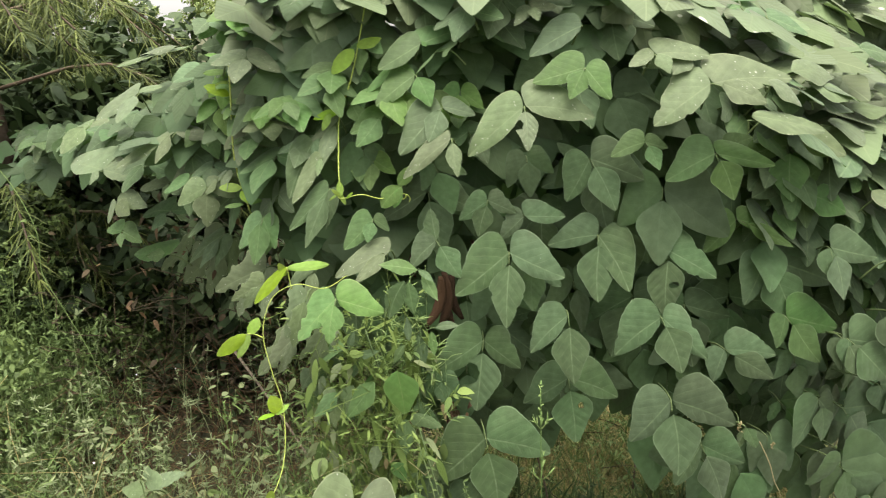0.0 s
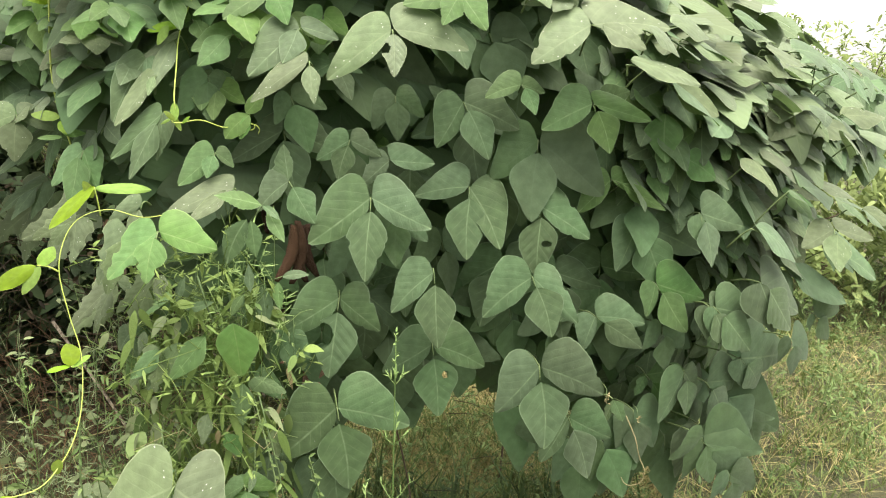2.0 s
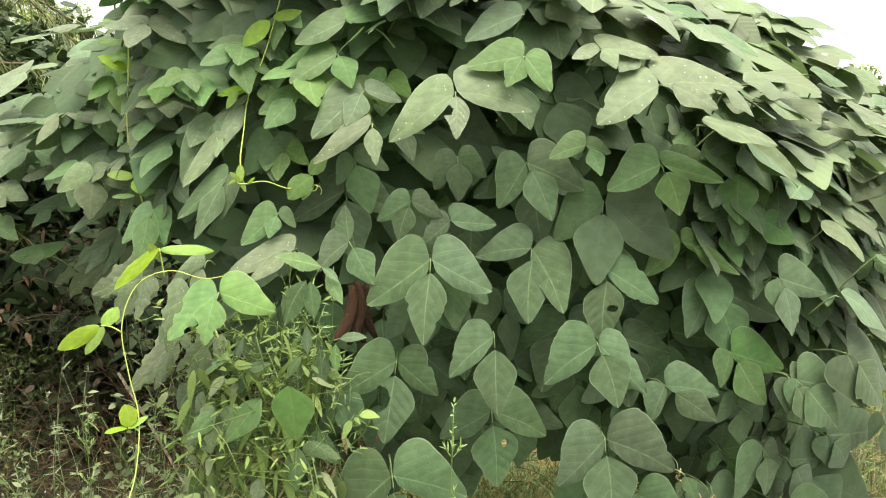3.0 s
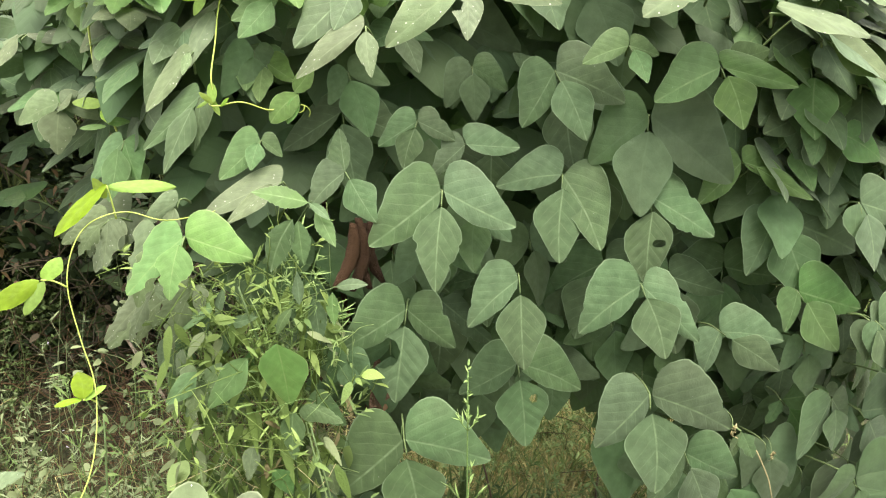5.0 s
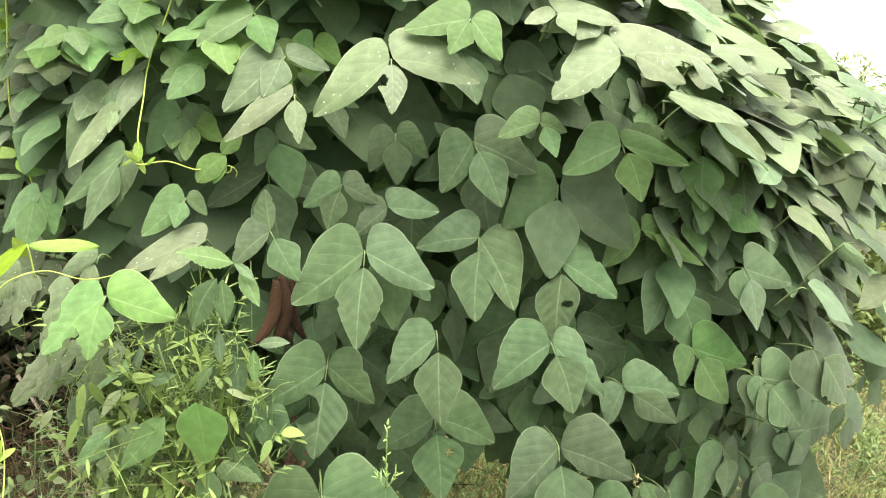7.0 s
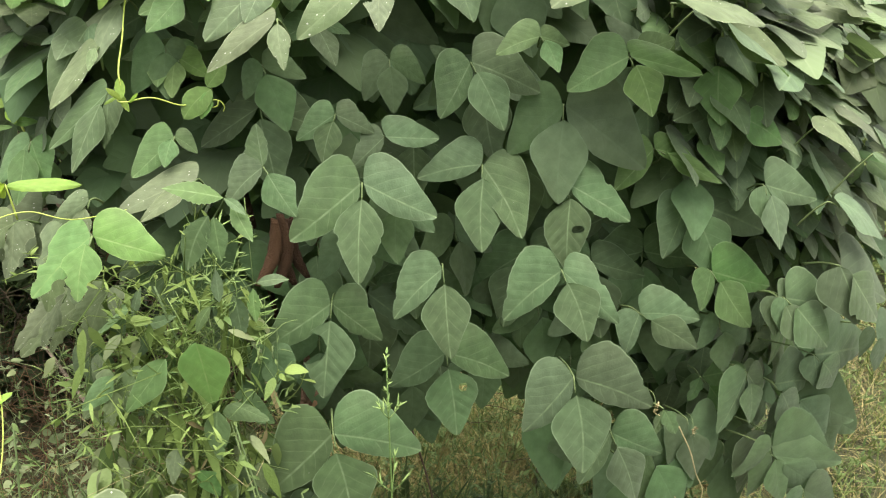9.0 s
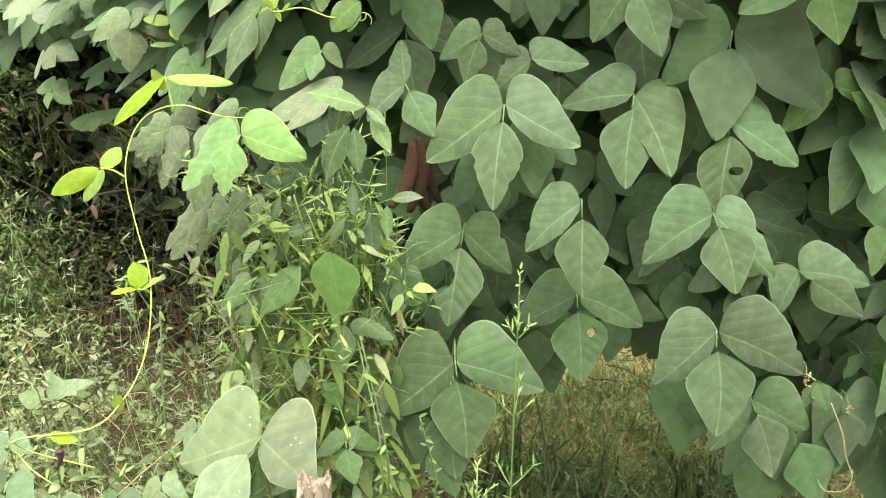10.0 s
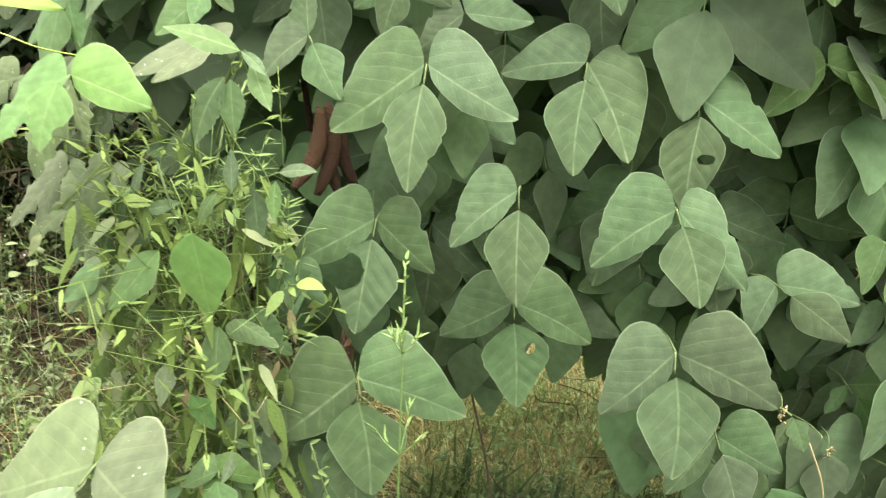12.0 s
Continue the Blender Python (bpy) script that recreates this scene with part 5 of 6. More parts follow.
def flowering_stalk(foot, tip, label):
    """A thin erect weed: whorls of narrow upright side branches with small buds."""
    x, y = foot
    base = Vector((x, y, rise(x, y)))
    tip = Vector(tip)
    plant = thing("flowering_weed", base, label, "weed", "erect weeds")
    part("stem", mesh_of("stem", *tube([base, base.lerp(tip, 0.5) + Vector((0.004, 0, 0)), tip], 0.0016, 0.0007, 6, 8), STALK_PALE), None, plant)
    buds = [], []
    for k in range(9):
        t = 0.3 + 0.08 * k
        p = base.lerp(tip, t) + Vector((0.004 * math.sin(math.pi * t), 0, 0))
        for s in range(3):
            w = s * 2.1 + k * 1.1
            out = Vector((math.cos(w) * 0.75, math.sin(w) * 0.4, 0.9)).normalized()
            size = rnd.uniform(0.045, 0.10) * (1.35 - t)
            end = p + out * size
            verts, faces = tube([p, p.lerp(end, 0.5) + Vector((math.cos(w), math.sin(w), 0)) * 0.002, end], 0.0007, 0.0004, 4, 3)
            for _ in range(6):
                q = p.lerp(end, rnd.uniform(0.35, 1.0))
                v = (out * 1.3 + Vector((rnd.uniform(-1, 1), rnd.uniform(-1, 1), rnd.uniform(-0.5, 1.0)))).normalized()
                add_blade(q, q + v * rnd.uniform(0.007, 0.016), 0.0020, *buds)
            part("branch", mesh_of("branch", verts, faces, STALK_PALE), None, plant)
    verts, faces = buds
    for _ in range(16):
        q = base.lerp(tip, rnd.uniform(0.93, 1.01))
        v = Vector((rnd.uniform(-1, 1), rnd.uniform(-1, 1), rnd.uniform(0.1, 1.2))).normalized()
        add_blade(q, q + v * rnd.uniform(0.006, 0.012), 0.003, verts, faces)
    tagged(part("flower_head", mesh_of("flower_head", verts, faces, STALK_PALE), None, plant), kind="stuff")


flowering_stalk((0.137, 0.92), (0.130, 0.925, 1.04), "thin erect pale green weed with whorled narrow branches")
flowering_stalk((0.105, 0.93), (0.095, 0.94, 0.80), "thin erect pale green weed with whorled narrow branches")
flowering_stalk((-0.52, 1.35), (-0.5, 1.3, 0.82), "thin erect pale green weed with whorled narrow branches")

# ---- broken stake ----
stake = thing("wooden_stake", (-0.105, 0.93, rise(-0.105, 0.93)), "weathered grey broken wooden stake standing in the weeds", "stake")
bm = bmesh.new()
ring, rows = 18, 26
grid = []
for i in range(rows + 1):
    t = i / rows
    row = []
    for k in range(ring):
        w = 2 * math.pi * k / ring
        r = 0.021 + 0.0022 * noise.noise(Vector((math.cos(w) * 2.5, math.sin(w) * 2.5, t * 1.5))) + 0.0012 * math.sin(7 * w)
        z = rise(-0.105, 0.93) - 0.05 + t * (0.94 + (0.03 * noise.noise(Vector((math.cos(w) * 3, math.sin(w) * 3, 8))) + 0.012 * noise.noise(Vector((math.cos(w) * 11, math.sin(w) * 11, 3))) if i == rows else 0))
        row.append(bm.verts.new((-0.105 + r * math.cos(w) + 0.008 * t, 0.93 + r * math.sin(w) + 0.01 * t, z)))
    grid.append(row)
for i in range(rows):
    for k in range(ring):
        bm.faces.new((grid[i][k], grid[i][(k + 1) % ring], grid[i + 1][(k + 1) % ring], grid[i + 1][k]))
mid = bm.verts.new((-0.097, 0.94, rise(-0.105, 0.93) + 0.875))
for k in range(ring):
    bm.faces.new((grid[rows][k], grid[rows][(k + 1) % ring], mid))
part("shaft", bm, STUMP, stake)

# ---- tangled weeds, dead leaves, twigs ----


def sprig(height, size, count, lean):
    """A thin branching weed, bent and tangled, with small leaves on its twigs."""
    def build(p, verts, faces):
        h = rnd.uniform(*height)
        top = p + Vector((rnd.gauss(0, lean * 1.6), rnd.gauss(0, lean * 1.6), h))
        bow = p.lerp(top, 0.55) + Vector((rnd.gauss(0, lean), rnd.gauss(0, lean), 0.05 * h))
        tube([p, bow, top], 0.0013, 0.0006, 3, 3, verts, faces)
        line = glide([p, bow, top], 8)
        left = rnd.randint(*count)
        while left > 0:
            q = line[rnd.randint(5, len(line) - 1)]
            v = Vector((rnd.uniform(-1, 1), rnd.uniform(-1, 1), rnd.uniform(-0.3, 0.9))).normalized()
            r = rnd.uniform(0.03, 0.11)
            mid = q + v * r * 0.5 + Vector((0, 0, rnd.uniform(-0.01, 0.015)))
            end = q + v * r
            tube([q, mid, end], 0.0007, 0.0005, 3, 1, verts, faces)
            for _ in range(rnd.randint(3, 6)):
                at = q.lerp(end, rnd.uniform(0.25, 1.05))
                s = rnd.uniform(*size)
                d = (v * 0.5 + Vector((rnd.uniform(-1, 1), rnd.uniform(-1, 1), rnd.uniform(-0.8, 0.8)))).normalized()
                add_blade(at, at + d * s, s * rnd.uniform(0.12, 0.36), verts, faces, rnd.uniform(0, 0.4))
                left -= 1
    return build


def in_hollow(x, y):
    """The shaded hollow under the vine's low end."""
    return y > 1.55 and -1.12 - 0.5 * (y - 1.9) < x < -0.2


def left_patch(x, y):
    hollow = in_hollow(x, y) and rnd.random() < (0.97 if y > 1.72 else 0.7)
    return x < -0.12 - 0.25 * max(0, y - 1.3) and y > 0.85 and not hollow


scatter("weeds", 1150, on_ground(-2.6, -0.12, 0.95, 2.9, 0.0, left_patch), sprig((0.12, 0.44), (0.008, 0.026), (18, 30), 0.12), WEED_GREY, "tangle of pale dusty weeds", "weeds")
scatter("weeds", 800, on_ground(-2.8, -0.1, 0.95, 2.9, 0.0, left_patch), sprig((0.15, 0.55), (0.010, 0.028), (18, 28), 0.14), WEED, "tangle of small-leaved green weeds", "weeds")
scatter("weeds", 110, on_ground(-0.36, 0.04, 1.14, 1.45, 0.0, lambda x, y: x < -0.11 or y > 1.3), sprig((0.35, 1.12), (0.009, 0.028), (34, 52), 0.05), WEED, "fine green weeds climbing beside the vine", "weeds")
scatter("weeds", 460, on_ground(-2.6, -1.25, 1.6, 2.5, 0.0, left_patch), sprig((0.3, 0.72), (0.012, 0.032), (18, 30), 0.08), WEED, "tall small-leaved weeds before the hedge", "weeds")
scatter("weeds", 330, on_ground(-2.4, -1.3, 1.9, 2.6, 0.0, lambda x, y: x < -1.32 - 0.5 * (y - 1.9)), sprig((0.5, 1.05), (0.012, 0.03), (20, 34), 0.08), WEED, "tall small-leaved weeds beside the hollow", "weeds")
scatter("weeds", 24, on_ground(-1.1, -0.35, 1.5, 2.0), sprig((0.5, 0.95), (0.012, 0.03), (10, 16), 0.12), WEED_GREY, "thin weeds rising against the shaded hollow", "weeds")
scatter("tall_grass", 210, on_ground(-2.6, -0.35, 1.1, 2.6, 0.0, left_patch), grass_tuft((0.25, 0.6), (0.003, 0.007), (0.2, 0.8), (4, 7)), GRASS, "long thin grass among the weeds", "grass")
scatter("weeds", 260, on_ground(0.05, 1.2, 1.5, 2.6), sprig((0.08, 0.35), (0.012, 0.03), (8, 14), 0.06), WEED, "low weeds under the vine", "weeds")


def tangle(x0=-0.27, x1=-0.05, z0=0.5, z1=1.04):
    """A spot in the climbing tangle beside the vine's near end, which bulges out below."""
    def where():
        x, z = rnd.uniform(x0, x1), rnd.uniform(z0, z1)
        return x, 1.115 + 0.1 * rnd.random() + 0.08 * max(0.0, z - 0.8), z
    return where


def hanging_leaf(length, width):
    """A limp narrow leaf on a thread-like stalk, hanging and twisted."""
    def build(p, verts, faces):
        l = rnd.uniform(*length)
        out = Vector((rnd.uniform(-0.7, 0.7), rnd.uniform(-0.6, 0.2), rnd.uniform(-1.0, -0.2))).normalized()
        q = p + Vector((rnd.gauss(0, 0.012), rnd.gauss(0, 0.008), 0.015))
        tube([q, p.lerp(q, 0.5) + Vector((0, 0, 0.004)), p], 0.0006, 0.0005, 3, 1, verts, faces)
        add_blade(p, p + out * l, l * rnd.uniform(*width), verts, faces, rnd.uniform(-0.1, 0.5), Vector((rnd.uniform(-0.5, 0.5), -0.4, 0.8)), (0.0, 0.12, 0.3, 0.5, 0.7, 0.88, 1.0), (0.15, 0.6, 1.0, 0.95, 0.7, 0.35, 0.03))
    return build


def whorl(p, verts, faces):
    """A bit of a thin stem with whorls of narrow needle-like leaves."""
    top = p + Vector((rnd.gauss(0, 0.02), rnd.gauss(0, 0.012), rnd.uniform(0.06, 0.16)))
    tube([p, p.lerp(top, 0.5) + Vector((rnd.gauss(0, 0.006), 0, 0)), top], 0.0008, 0.0006, 3, 2, verts, faces)
    for k in range(rnd.randint(3, 6)):
        q = p.lerp(top, rnd.random())
        for n in range(rnd.randint(3, 6)):
            w = rnd.uniform(0, 6.28)
            d = Vector((math.cos(w), math.sin(w) * 0.7, rnd.uniform(-0.2, 0.7))).normalized()
            add_blade(q, q + d * rnd.uniform(0.012, 0.026), rnd.uniform(0.0018, 0.0034), verts, faces, rnd.uniform(-0.2, 0.3))


scatter("weeds", 44, tangle(), sprig((0.03, 0.14), (0.010, 0.026), (8, 16), 0.035), HERB, "fine bright green herbs woven together", "weeds")
scatter("weeds", 20, tangle(-0.16, -0.04, 0.82, 1.03), whorl, STALK_PALE, "thin pale stems with whorls of needle-like leaves", "weeds")
scatter("weeds", 150, tangle(), hanging_leaf((0.02, 0.05), (0.2, 0.42)), HERB, "limp narrow green leaves hanging in the tangle", "weeds")
scatter("weeds", 110, tangle(-0.3, -0.03, 0.4, 1.0), hanging_leaf((0.02, 0.045), (0.25, 0.5)), WEED_GREY, "limp dusty leaves hanging in the tangle", "weeds")
scatter("withered_leaves", 22, tangle(-0.18, -0.02, 0.6, 0.95), hanging_leaf((0.015, 0.04), (0.2, 0.45)), DRY, "shrivelled straw-coloured leaves in the tangle", "dead leaves")
scatter("weeds", 70, tangle(-0.27, -0.02, 0.3, 0.8), hanging_leaf((0.025, 0.05), (0.45, 0.7)), WEED, "broader green leaves low in the tangle", "weeds")


def twig(length, r):
    def build(p, verts, faces):
        v = Vector((rnd.uniform(-1, 1), rnd.uniform(-0.6, 0.6), rnd.uniform(-0.5, 0.9))).normalized() * rnd.uniform(*length)
        s = v.length * 0.14
        stray = [Vector((rnd.gauss(0, s), rnd.gauss(0, s), rnd.gauss(0, s))) for _ in range(2)]
        tube([p, p + v * 0.35 + stray[0], p + v * 0.7 + stray[1], p + v], r, r * 0.5, 4, 2, verts, faces)
    return build


def in_box(x0, x1, y0, y1, z0, z1):
    return lambda: (rnd.uniform(x0, x1), rnd.uniform(y0, y1), rnd.uniform(z0, z1))


def loose_leaf(size):
    def build(p, verts, faces):
        v = Vector((rnd.uniform(-1, 1), rnd.uniform(-1, 1), rnd.uniform(-1.2, 0.5))).normalized() * rnd.uniform(*size)
        add_blade(p, p + v, v.length * rnd.uniform(0.4, 0.7), verts, faces, rnd.uniform(0, 0.5))
    return build


scatter("twigs", 620, in_box(-1.35, -0.35, 1.8, 2.7, -0.06, 0.32), twig((0.08, 0.3), 0.0014), RUST, "brown dry twigs lying in the shaded hollow", "twigs")
scatter("twigs", 110, in_box(-1.3, -0.3, 1.9, 2.6, 0.2, 0.9), twig((0.12, 0.4), 0.0018), BROWN, "brown dead twigs in the shaded hollow", "twigs")
scatter("dead_leaves", 520, in_box(-1.5, -0.15, 2.1, 2.7, 0.0, 1.05), loose_leaf((0.012, 0.035)), BROWN, "withered brown leaves in the shaded hollow", "dead leaves")
scatter("withered_leaves", 46, in_box(-1.1, -0.5, 1.75, 2.1, 0.8, 1.06), loose_leaf((0.015, 0.035)), RUST, "rust-coloured withered leaves under the vine", "dead leaves")
scatter("withered_leaves", 24, in_box(-0.2, 0.06, 1.25, 1.4, 0.4, 0.9), loose_leaf((0.012, 0.028)), RUST, "rust-coloured withered leaves under the vine", "dead leaves")
scatter("dead_leaves", 60, in_box(0.0, 1.0, 1.5, 2.2, -0.08, 0.6), twig((0.08, 0.25), 0.0012), BROWN, "dry stems under the vine", "dead leaves")
scatter("yellow_leaves", 6, in_box(-0.3, -0.1, 1.05, 1.15, 0.45, 0.85), loose_leaf((0.012, 0.022)), YELLOWED, "yellowed small leaves among the weeds", "dead leaves")
scatter("petals", 12, in_box(-0.9, -0.3, 1.2, 1.9, 0.3, 0.7), loose_leaf((0.005, 0.008)), PETAL, "tiny pale violet flowers among the weeds", "flowers")

scatter("thin_stems", 34, tangle(-0.26, -0.14, 0.45, 0.85), twig((0.06, 0.15), 0.0007), DRY, "dry pale stems crossing in the tangle", "stems")
scatter("weeds", 170, in_box(-1.35, -0.3, 1.25, 1.8, 0.12, 0.62), whorl, PALE_WEED, "thin pale stems with whorls of tiny leaves among the weeds", "weeds")
scatter("thin_stems", 150, in_box(-1.7, -0.3, 1.05, 1.7, 0.05, 0.4), twig((0.15, 0.5), 0.0012), STRAW, "long thin dry stems arching through the weeds", "stems")
scatter("thin_stems", 80, in_box(-1.5, -0.15, 1.05, 1.6, 0.1, 0.5), twig((0.12, 0.4), 0.0009), STALK_PALE, "long thin pale green stems arching through the weeds", "stems")
scatter("twigs", 360, in_box(-1.6, -0.25, 1.05, 2.0, 0.05, 0.5), twig((0.05, 0.25), 0.0009), RUST, "fine brown twigs in the weeds", "twigs")


def broad_weed(size):
    """A thin stem that bears a few oval leaves."""
    def build(p, verts, faces):
        top = p + Vector((rnd.gauss(0, 0.04), rnd.gauss(0, 0.03), rnd.uniform(0.05, 0.16)))
        tube([p, p.lerp(top, 0.5) + Vector((rnd.gauss(0, 0.012), 0, 0)), top], 0.0011, 0.0007, 3, 3, verts, faces)
        for k in range(rnd.randint(2, 5)):
            q = p.lerp(top, rnd.uniform(0.35, 1.0))
            w = rnd.uniform(0, 6.28)
            d = Vector((math.cos(w), math.sin(w), rnd.uniform(-0.6, 0.5))).normalized()
            l = rnd.uniform(*size)
            end = q + d * l * 0.3
            tube([q, q.lerp(end, 0.5), end], 0.0006, 0.0005, 3, 1, verts, faces)
            add_blade(end, end + d * l, l * rnd.uniform(0.35, 0.65), verts, faces, rnd.uniform(-0.1, 0.4), Vector((rnd.uniform(-0.5, 0.5), -0.5, 0.8)), (0.0, 0.1, 0.25, 0.45, 0.65, 0.85, 1.0), (0.1, 0.6, 0.95, 1.0, 0.8, 0.4, 0.03))
    return build


scatter("weeds", 170, in_box(-1.3, -0.2, 1.02, 1.75, 0.1, 0.42), broad_weed((0.02, 0.042)), WEED_GREY, "oval dusty leaves on thin stems among the weeds", "weeds")
scatter("weeds", 110, in_box(-1.1, -0.15, 1.02, 1.6, 0.08, 0.4), broad_weed((0.02, 0.04)), WEED, "oval green leaves on thin stems among the weeds", "weeds")
scatter("weeds", 34, tangle(-0.28, -0.02, 0.42, 0.95), broad_weed((0.016, 0.034)), HERB, "small oval leaves climbing in the tangle", "weeds")
scatter("weeds", 110, tangle(-0.27, -0.04, 0.55, 1.06), hanging_leaf((0.035, 0.08), (0.14, 0.28)), HERB, "long limp narrow leaves hanging in the tangle", "weeds")
scatter("thin_stems", 60, tangle(-0.26, -0.05, 0.5, 1.0), twig((0.06, 0.16), 0.0007), STALK_PALE, "thread-thin green stems crossing in the tangle", "stems")
scatter("weeds", 14, in_box(-0.62, -0.28, 1.25, 1.7, 0.45, 0.8), broad_weed((0.012, 0.026)), WEED_GREY, "thin dusty weeds at the edge of the hollow", "weeds")

# dried flower heads low on the vine
for x, y, z in [(0.59, 1.24, 0.76), (0.68, 1.27, 0.69)]:
    head = thing("dried_flower_head", (x, y, z), "small pale shrivelled flower head hanging under the vine", "flower head", "dried flower heads")
    verts, faces = tube([(x, y + 0.04, z + 0.012), (x, y + 0.015, z + 0.012), (x - 0.002, y, z - 0.012)], 0.0009, 0.0006, 4, 3)
    part("stalk", mesh_of("stalk", verts, faces, STALK), None, head)
    verts, faces = [], []
    for _ in range(34):
        t = rnd.random()
        q = Vector((x - 0.003 * t + rnd.gauss(0, 0.0016), y + rnd.gauss(0, 0.002), z + 0.008 - 0.02 * t))
        d = Vector((rnd.uniform(-1, 1), rnd.uniform(-1, 1), rnd.uniform(-1, 0.6))).normalized()
        add_blade(q, q + d * rnd.uniform(0.003, 0.006), 0.0025, verts, faces)
    part("bloom", mesh_of("bloom", verts, faces, DRY), None, head)

# two bare sticks
for a, b, r in (((-0.62, 1.75, 0.72), (-0.3, 1.45, 0.42), 0.004), ((-1.1, 1.6, 0.12), (-0.1, 1.3, 0.3), 0.004)):
    stick = thing("stick", a, "bare grey dead stick leaning in the weeds", "stick", "bare sticks")
    part("shaft", mesh_of("shaft", *tube([a, Vector(a).lerp(Vector(b), 0.5) + Vector((0, 0, 0.015)), b], r, r * 0.6, 6, 5), STUMP), None, stick)

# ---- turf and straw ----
# grass and weeds under the vine, coloured darker to deepen its shade
scatter("sword_grass", 70, on_ground(0.1, 1.1, 1.55, 2.0), grass_tuft((0.12, 0.34), (0.008, 0.014), (0.1, 0.6), (3, 6)), SWORD_SHADED, "dark broad grass blades in shade under the vine", "grass")
scatter("weeds", 200, on_ground(0.1, 1.2, 1.5, 2.0), sprig((0.06, 0.22), (0.015, 0.035), (8, 14), 0.05), SWORD_SHADED, "dark green low weeds in shade under the vine", "weeds")
scatter("tall_grass", 240, on_ground(0.05, 1.1, 1.9, 3.0), grass_tuft((0.06, 0.2), (0.003, 0.006), (0.2, 0.9), (5, 9)), STRAW, "thin yellowed grass behind the vine", "grass")
scatter("tall_grass", 300, on_ground(0.05, 1.1, 1.7, 2.6), grass_tuft((0.08, 0.24), (0.003, 0.007), (0.2, 0.8), (5, 9)), GRASS, "thin green grass behind the vine", "grass")
scatter("tall_grass", 5200, on_ground(0.0, 1.25, 1.95, 3.3), grass_tuft((0.03, 0.12), (0.002, 0.0045), (0.4, 1.8), (4, 8)), STRAW, "short tangled dry grass behind the vine", "grass")
scatter("weeds", 420, on_ground(0.0, 1.15, 1.6, 2.6), sprig((0.04, 0.16), (0.006, 0.018), (10, 18), 0.05), WEED, "tiny-leaved weeds in the grass behind the vine", "weeds")
scatter("turf", 4200, on_ground(-0.6, 4.5, 1.5, 5.0, 0.4), grass_tuft((0.05, 0.16), (0.003, 0.006), (0.2, 1.0), (5, 9)), GRASS, "short green turf in tufts", "grass")
scatter("straw", 4600, on_ground(-0.6, 4.5, 1.5, 5.0, 0.4), grass_tuft((0.02, 0.14), (0.0015, 0.0035), (0.6, 2.5), (4, 8)), STRAW, "dry straw lying over the turf", "grass")
scatter("turf", 3600, on_ground(-4.0, 4.5, -2.5, 1.6, 0.5, lambda x, y: y < 0.85 or x > 0.3), grass_tuft((0.04, 0.12), (0.003, 0.007), (0.2, 1.0), (5, 8)), GRASS, "short trodden turf", "grass")
scatter("weeds", 1150, on_ground(1.25, 4.2, 1.9, 4.5, 0.4), sprig((0.06, 0.4), (0.015, 0.04), (10, 16), 0.06), WEED, "low leafy weeds in the turf", "weeds")

# ---- hedge, shrubs and trees behind ----
OLIVE = plain_plant("olive_leaf", (0.045, 0.072, 0.02), (0.14, 0.195, 0.055), 7.0, 0.2)


def crown_mesh(centres, count, size, wide, material, flat=0.8):
    verts, faces = [], []
    for _ in range(count):
        c, r = rnd.choice(centres)
        v = Vector((rnd.gauss(0, 1), rnd.gauss(0, 1), rnd.gauss(0, 1))).normalized() * r * rnd.uniform(0.55, 1.05) ** 0.6
        p = Vector(c) + Vector((v.x, v.y, v.z * flat))
        w = Vector((rnd.uniform(-1, 1), rnd.uniform(-1, 1), rnd.uniform(-0.9, 0.5))).normalized()
        s = rnd.uniform(*size)
        add_blade(p, p + w * s, s * wide, verts, faces, rnd.uniform(0, 0.4))
    return mesh_of("crown", verts, faces, material)


def shrub(name, foot, reach, clumps, count, size, material, label, category, wide=0.5, trunk=0.02):
    x, y = foot
    base = Vector((x, y, rise(x, y)))
    plant = thing(name, base, label, category)
    centres = []
    for _ in range(clumps):
        c = base + Vector((rnd.uniform(-1, 1) * reach[0], rnd.uniform(-1, 1) * reach[1], reach[2] * rnd.uniform(0.15, 0.95)))
        centres.append((c, rnd.uniform(0.16, 0.32) * min(reach[0] + 0.3, reach[2])))
    for k in range(5):
        c = centres[k % len(centres)][0]
        part("limb" if k else "trunk", mesh_of("limb", *tube([base + Vector((0, 0, -0.05)), base.lerp(c, 0.5) + Vector((0, 0, 0.1)), c], trunk, trunk * 0.35, 7, 5), WOOD), None, plant)
    part("crown", crown_mesh(centres, count, size, wide, material), None, plant)


for x, y, h in ((-3.3, 5.2, 1.7), (-4.4, 5.6, 1.8), (-2.4, 5.0, 1.6), (-5.6, 5.4, 2.0), (-3.4, 3.6, 2.3), (-2.6, 3.4, 2.2), (-2.7, 3.8, 2.6), (-1.95, 3.3, 1.5), (-1.55, 3.5, 1.62), (-1.0, 3.5, 1.68), (-0.3, 3.9, 1.4), (-4.6, 3.4, 2.3), (-2.2, 3.0, 1.3), (-1.5, 3.2, 1.0), (-0.8, 3.1, 0.95)):
    shrub("hedge_shrub", (x, y), (0.6, 0.4, h), 34, 4200, (0.05, 0.11), FAR_LEAF, "dense dark green hedge shrub", "shrub")
for x, y, h in ((-1.85, 1.95, 0.85), (-2.0, 2.6, 1.05), (-2.4, 2.3, 1.0), (-1.65, 3.0, 0.9), (-0.4, 2.9, 0.8)):
    shrub("hedge_shrub", (x, y), (0.4, 0.22, h), 26, 9000, (0.012, 0.03), OLIVE, "low olive-green shrub with small leaves in shade", "shrub", 0.55, 0.008)
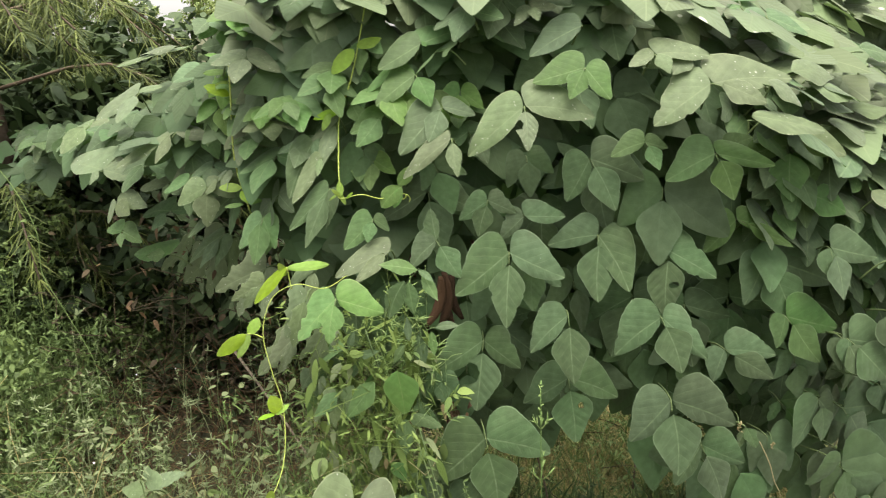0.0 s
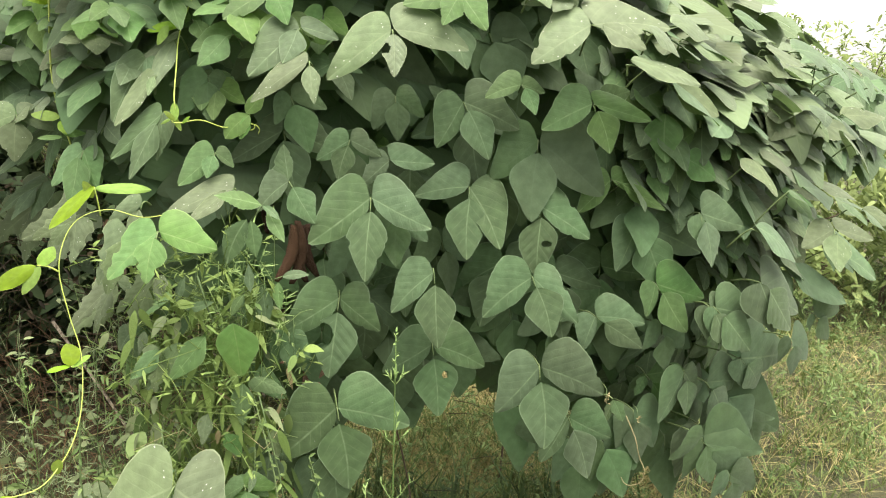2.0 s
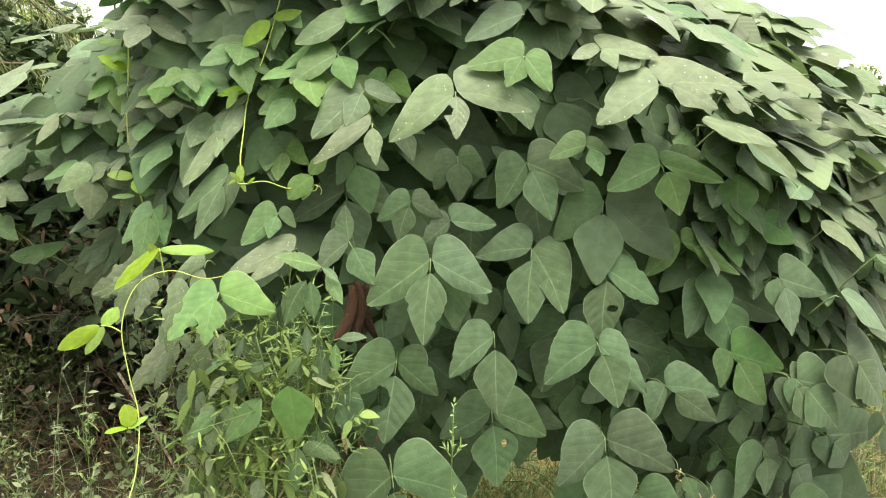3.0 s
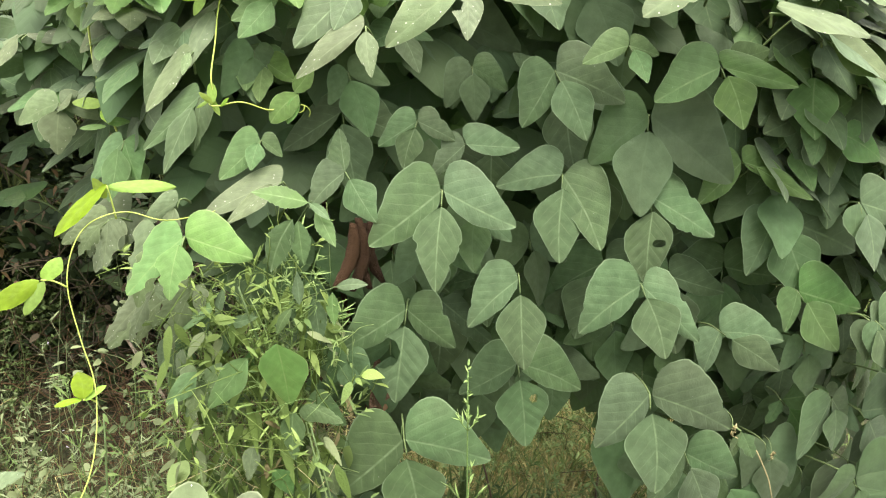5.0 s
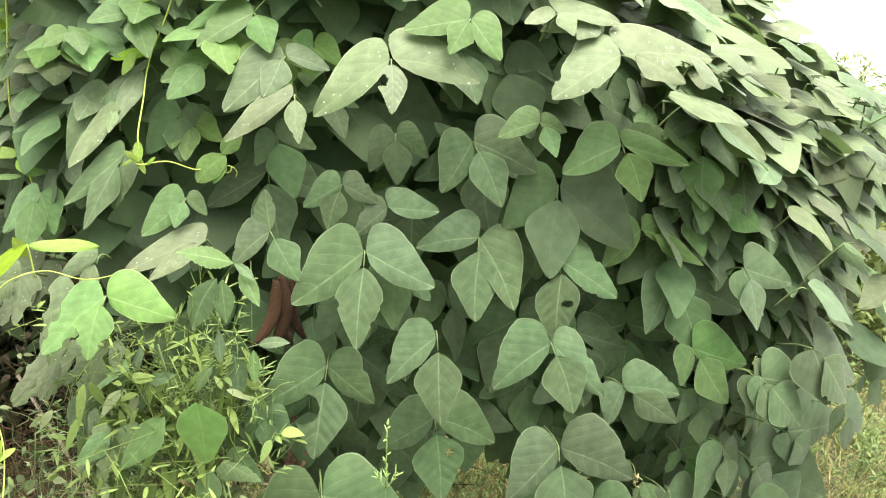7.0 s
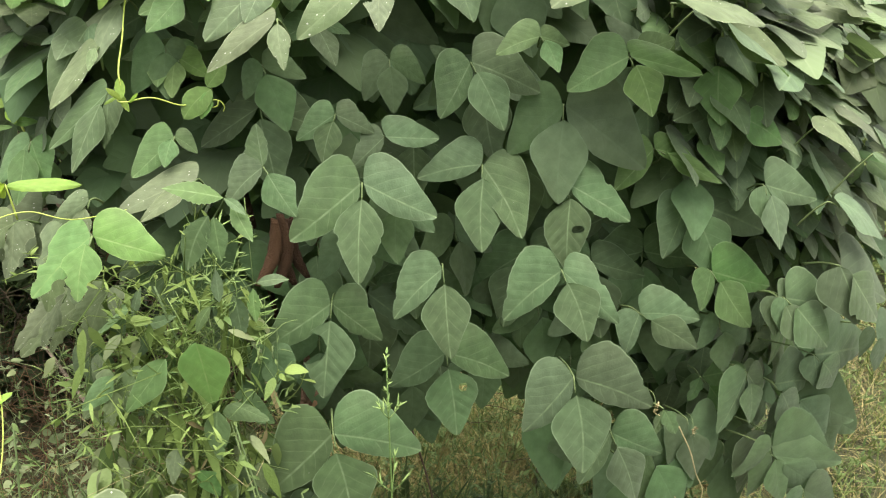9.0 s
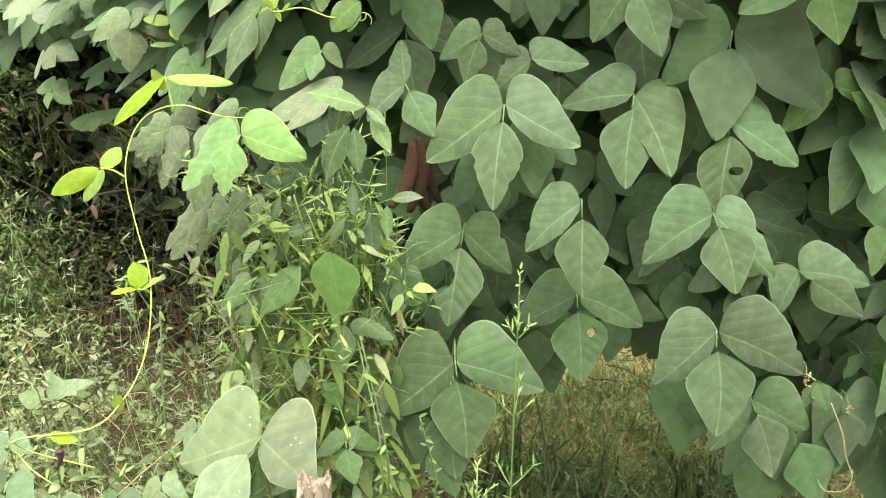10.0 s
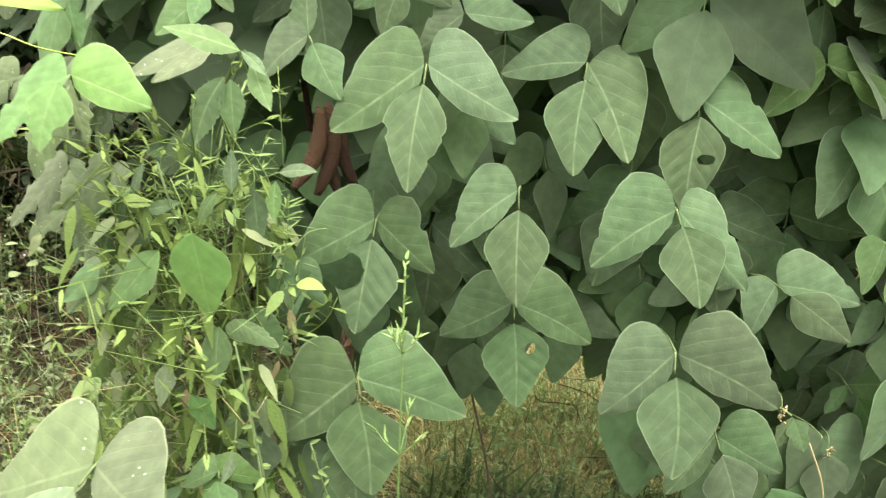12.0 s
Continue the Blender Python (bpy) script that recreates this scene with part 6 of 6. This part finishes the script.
# shrubs of the open field, their leaf colour paled to look hazy
for x, y, h in ((4.2, 6.4, 1.9), (6.0, 7.5, 2.1), (7.8, 8.0, 2.2), (9.8, 8.5, 2.2), (5.0, 9.0, 2.2), (8.0, 6.0, 2.0), (2.6, 4.2, 1.35), (3.5, 3.7, 1.35), (3.6, 4.4, 1.6), (4.7, 4.6, 1.7), (3.2, 5.6, 1.35), (5.8, 5.4, 1.35), (1.9, 5.4, 1.2)):
    shrub("field_shrub", (x, y), (0.6, 0.5, h), 26, 2600, (0.04, 0.09), HAZED_LEAF, "yellow-green weedy shrub in the open field, coloured pale for haze", "shrub", 0.45, 0.012)


def needle_tree(foot, height, label, ends=()):
    """A tree with long drooping sprays of needles."""
    x, y = foot
    base = Vector((x, y, rise(x, y)))
    plant = thing("needle_tree", base, label, "tree")
    part("trunk", mesh_of("trunk", *tube([base, base + Vector((0.05, 0, height * 0.5)), base + Vector((0, 0.05, height))], 0.05, 0.01, 9, 6), WOOD), None, plant)
    verts, faces, wood, wood_faces = [], [], [], []
    for k in range(46 + len(ends)):
        z = height * rnd.uniform(0.25, 1.0)
        w = rnd.uniform(0, 6.28)
        l = rnd.uniform(0.5, 1.1) * (1.15 - 0.5 * z / height)
        a = base + Vector((0, 0, z))
        c = a + Vector((math.cos(w) * l * 0.6, math.sin(w) * l * 0.6, 0.1))
        d = a + Vector((math.cos(w) * l, math.sin(w) * l, -0.15))
        if k >= 46:
            d = Vector(ends[k - 46])
            a = base + Vector((0, 0, d.z + 0.1 - base.z))
            c = a.lerp(d, 0.6) + Vector((0, 0, 0.12))
            w = math.atan2(d.y - a.y, d.x - a.x)
        tube([a, c, d], 0.008, 0.003, 4, 3, wood, wood_faces)
        line = glide([a, c, d], 10)
        for _ in range(190):
            q = line[rnd.randint(5, len(line) - 1)]
            v = Vector((math.cos(w) * 0.5 + rnd.gauss(0, 0.5), math.sin(w) * 0.5 + rnd.gauss(0, 0.5), rnd.uniform(-1.0, 0.1))).normalized()
            add_blade(q, q + v * rnd.uniform(0.06, 0.13), 0.0038, verts, faces, 0.2)
    part("branchwork", mesh_of("branchwork", wood, wood_faces, WOOD), None, plant)
    part("crown", mesh_of("crown", verts, faces, NEEDLE), None, plant)


needle_tree((-1.93, 2.9), 2.6, "young tree with drooping yellow-green needle sprays", ((-1.35, 2.3, 1.6), (-1.2, 2.3, 1.68), (-1.08, 2.4, 1.68), (-1.5, 2.4, 1.75), (-1.25, 2.45, 1.52), (-1.42, 2.2, 1.55), (-1.15, 2.25, 1.6)))
needle_tree((-3.0, 3.3), 3.0, "young tree with drooping yellow-green needle sprays")


def far_tree(foot, height, label):
    x, y = foot
    base = Vector((x, y, rise(x, y)))
    plant = thing("far_tree", base, label, "tree", "far trees")
    part("trunk", mesh_of("trunk", *tube([base, base + Vector((0.1, 0, height * 0.4)), base + Vector((0, 0, height * 0.8))], 0.18, 0.05, 8, 4), WOOD), None, plant)
    centres = [(base + Vector((rnd.gauss(0, height * 0.22), rnd.gauss(0, height * 0.22), height * rnd.uniform(0.4, 0.95))), height * rnd.uniform(0.1, 0.18)) for _ in range(16)]
    for k in range(4):
        part("limb", mesh_of("limb", *tube([base + Vector((0, 0, height * 0.35)), base.lerp(centres[k][0], 0.7), centres[k][0]], 0.07, 0.02, 6, 3), WOOD), None, plant)
    # crown in the paled leaf colour, which paints on distance haze
    part("crown", crown_mesh(centres, 2400, (0.15, 0.4), 0.6, HAZED_LEAF), None, plant)


for x, y, h in ((-31, 60, 7), (-23, 70, 6), (-40, 66, 8), (-36, 58, 5), (-27, 62, 5), (-45, 58, 6), (-52, 64, 7), (-19, 66, 5), (-34, 72, 8), (-48, 70, 7)):
    far_tree((x, y), h, "distant leafy tree at the field's edge, coloured pale for haze")
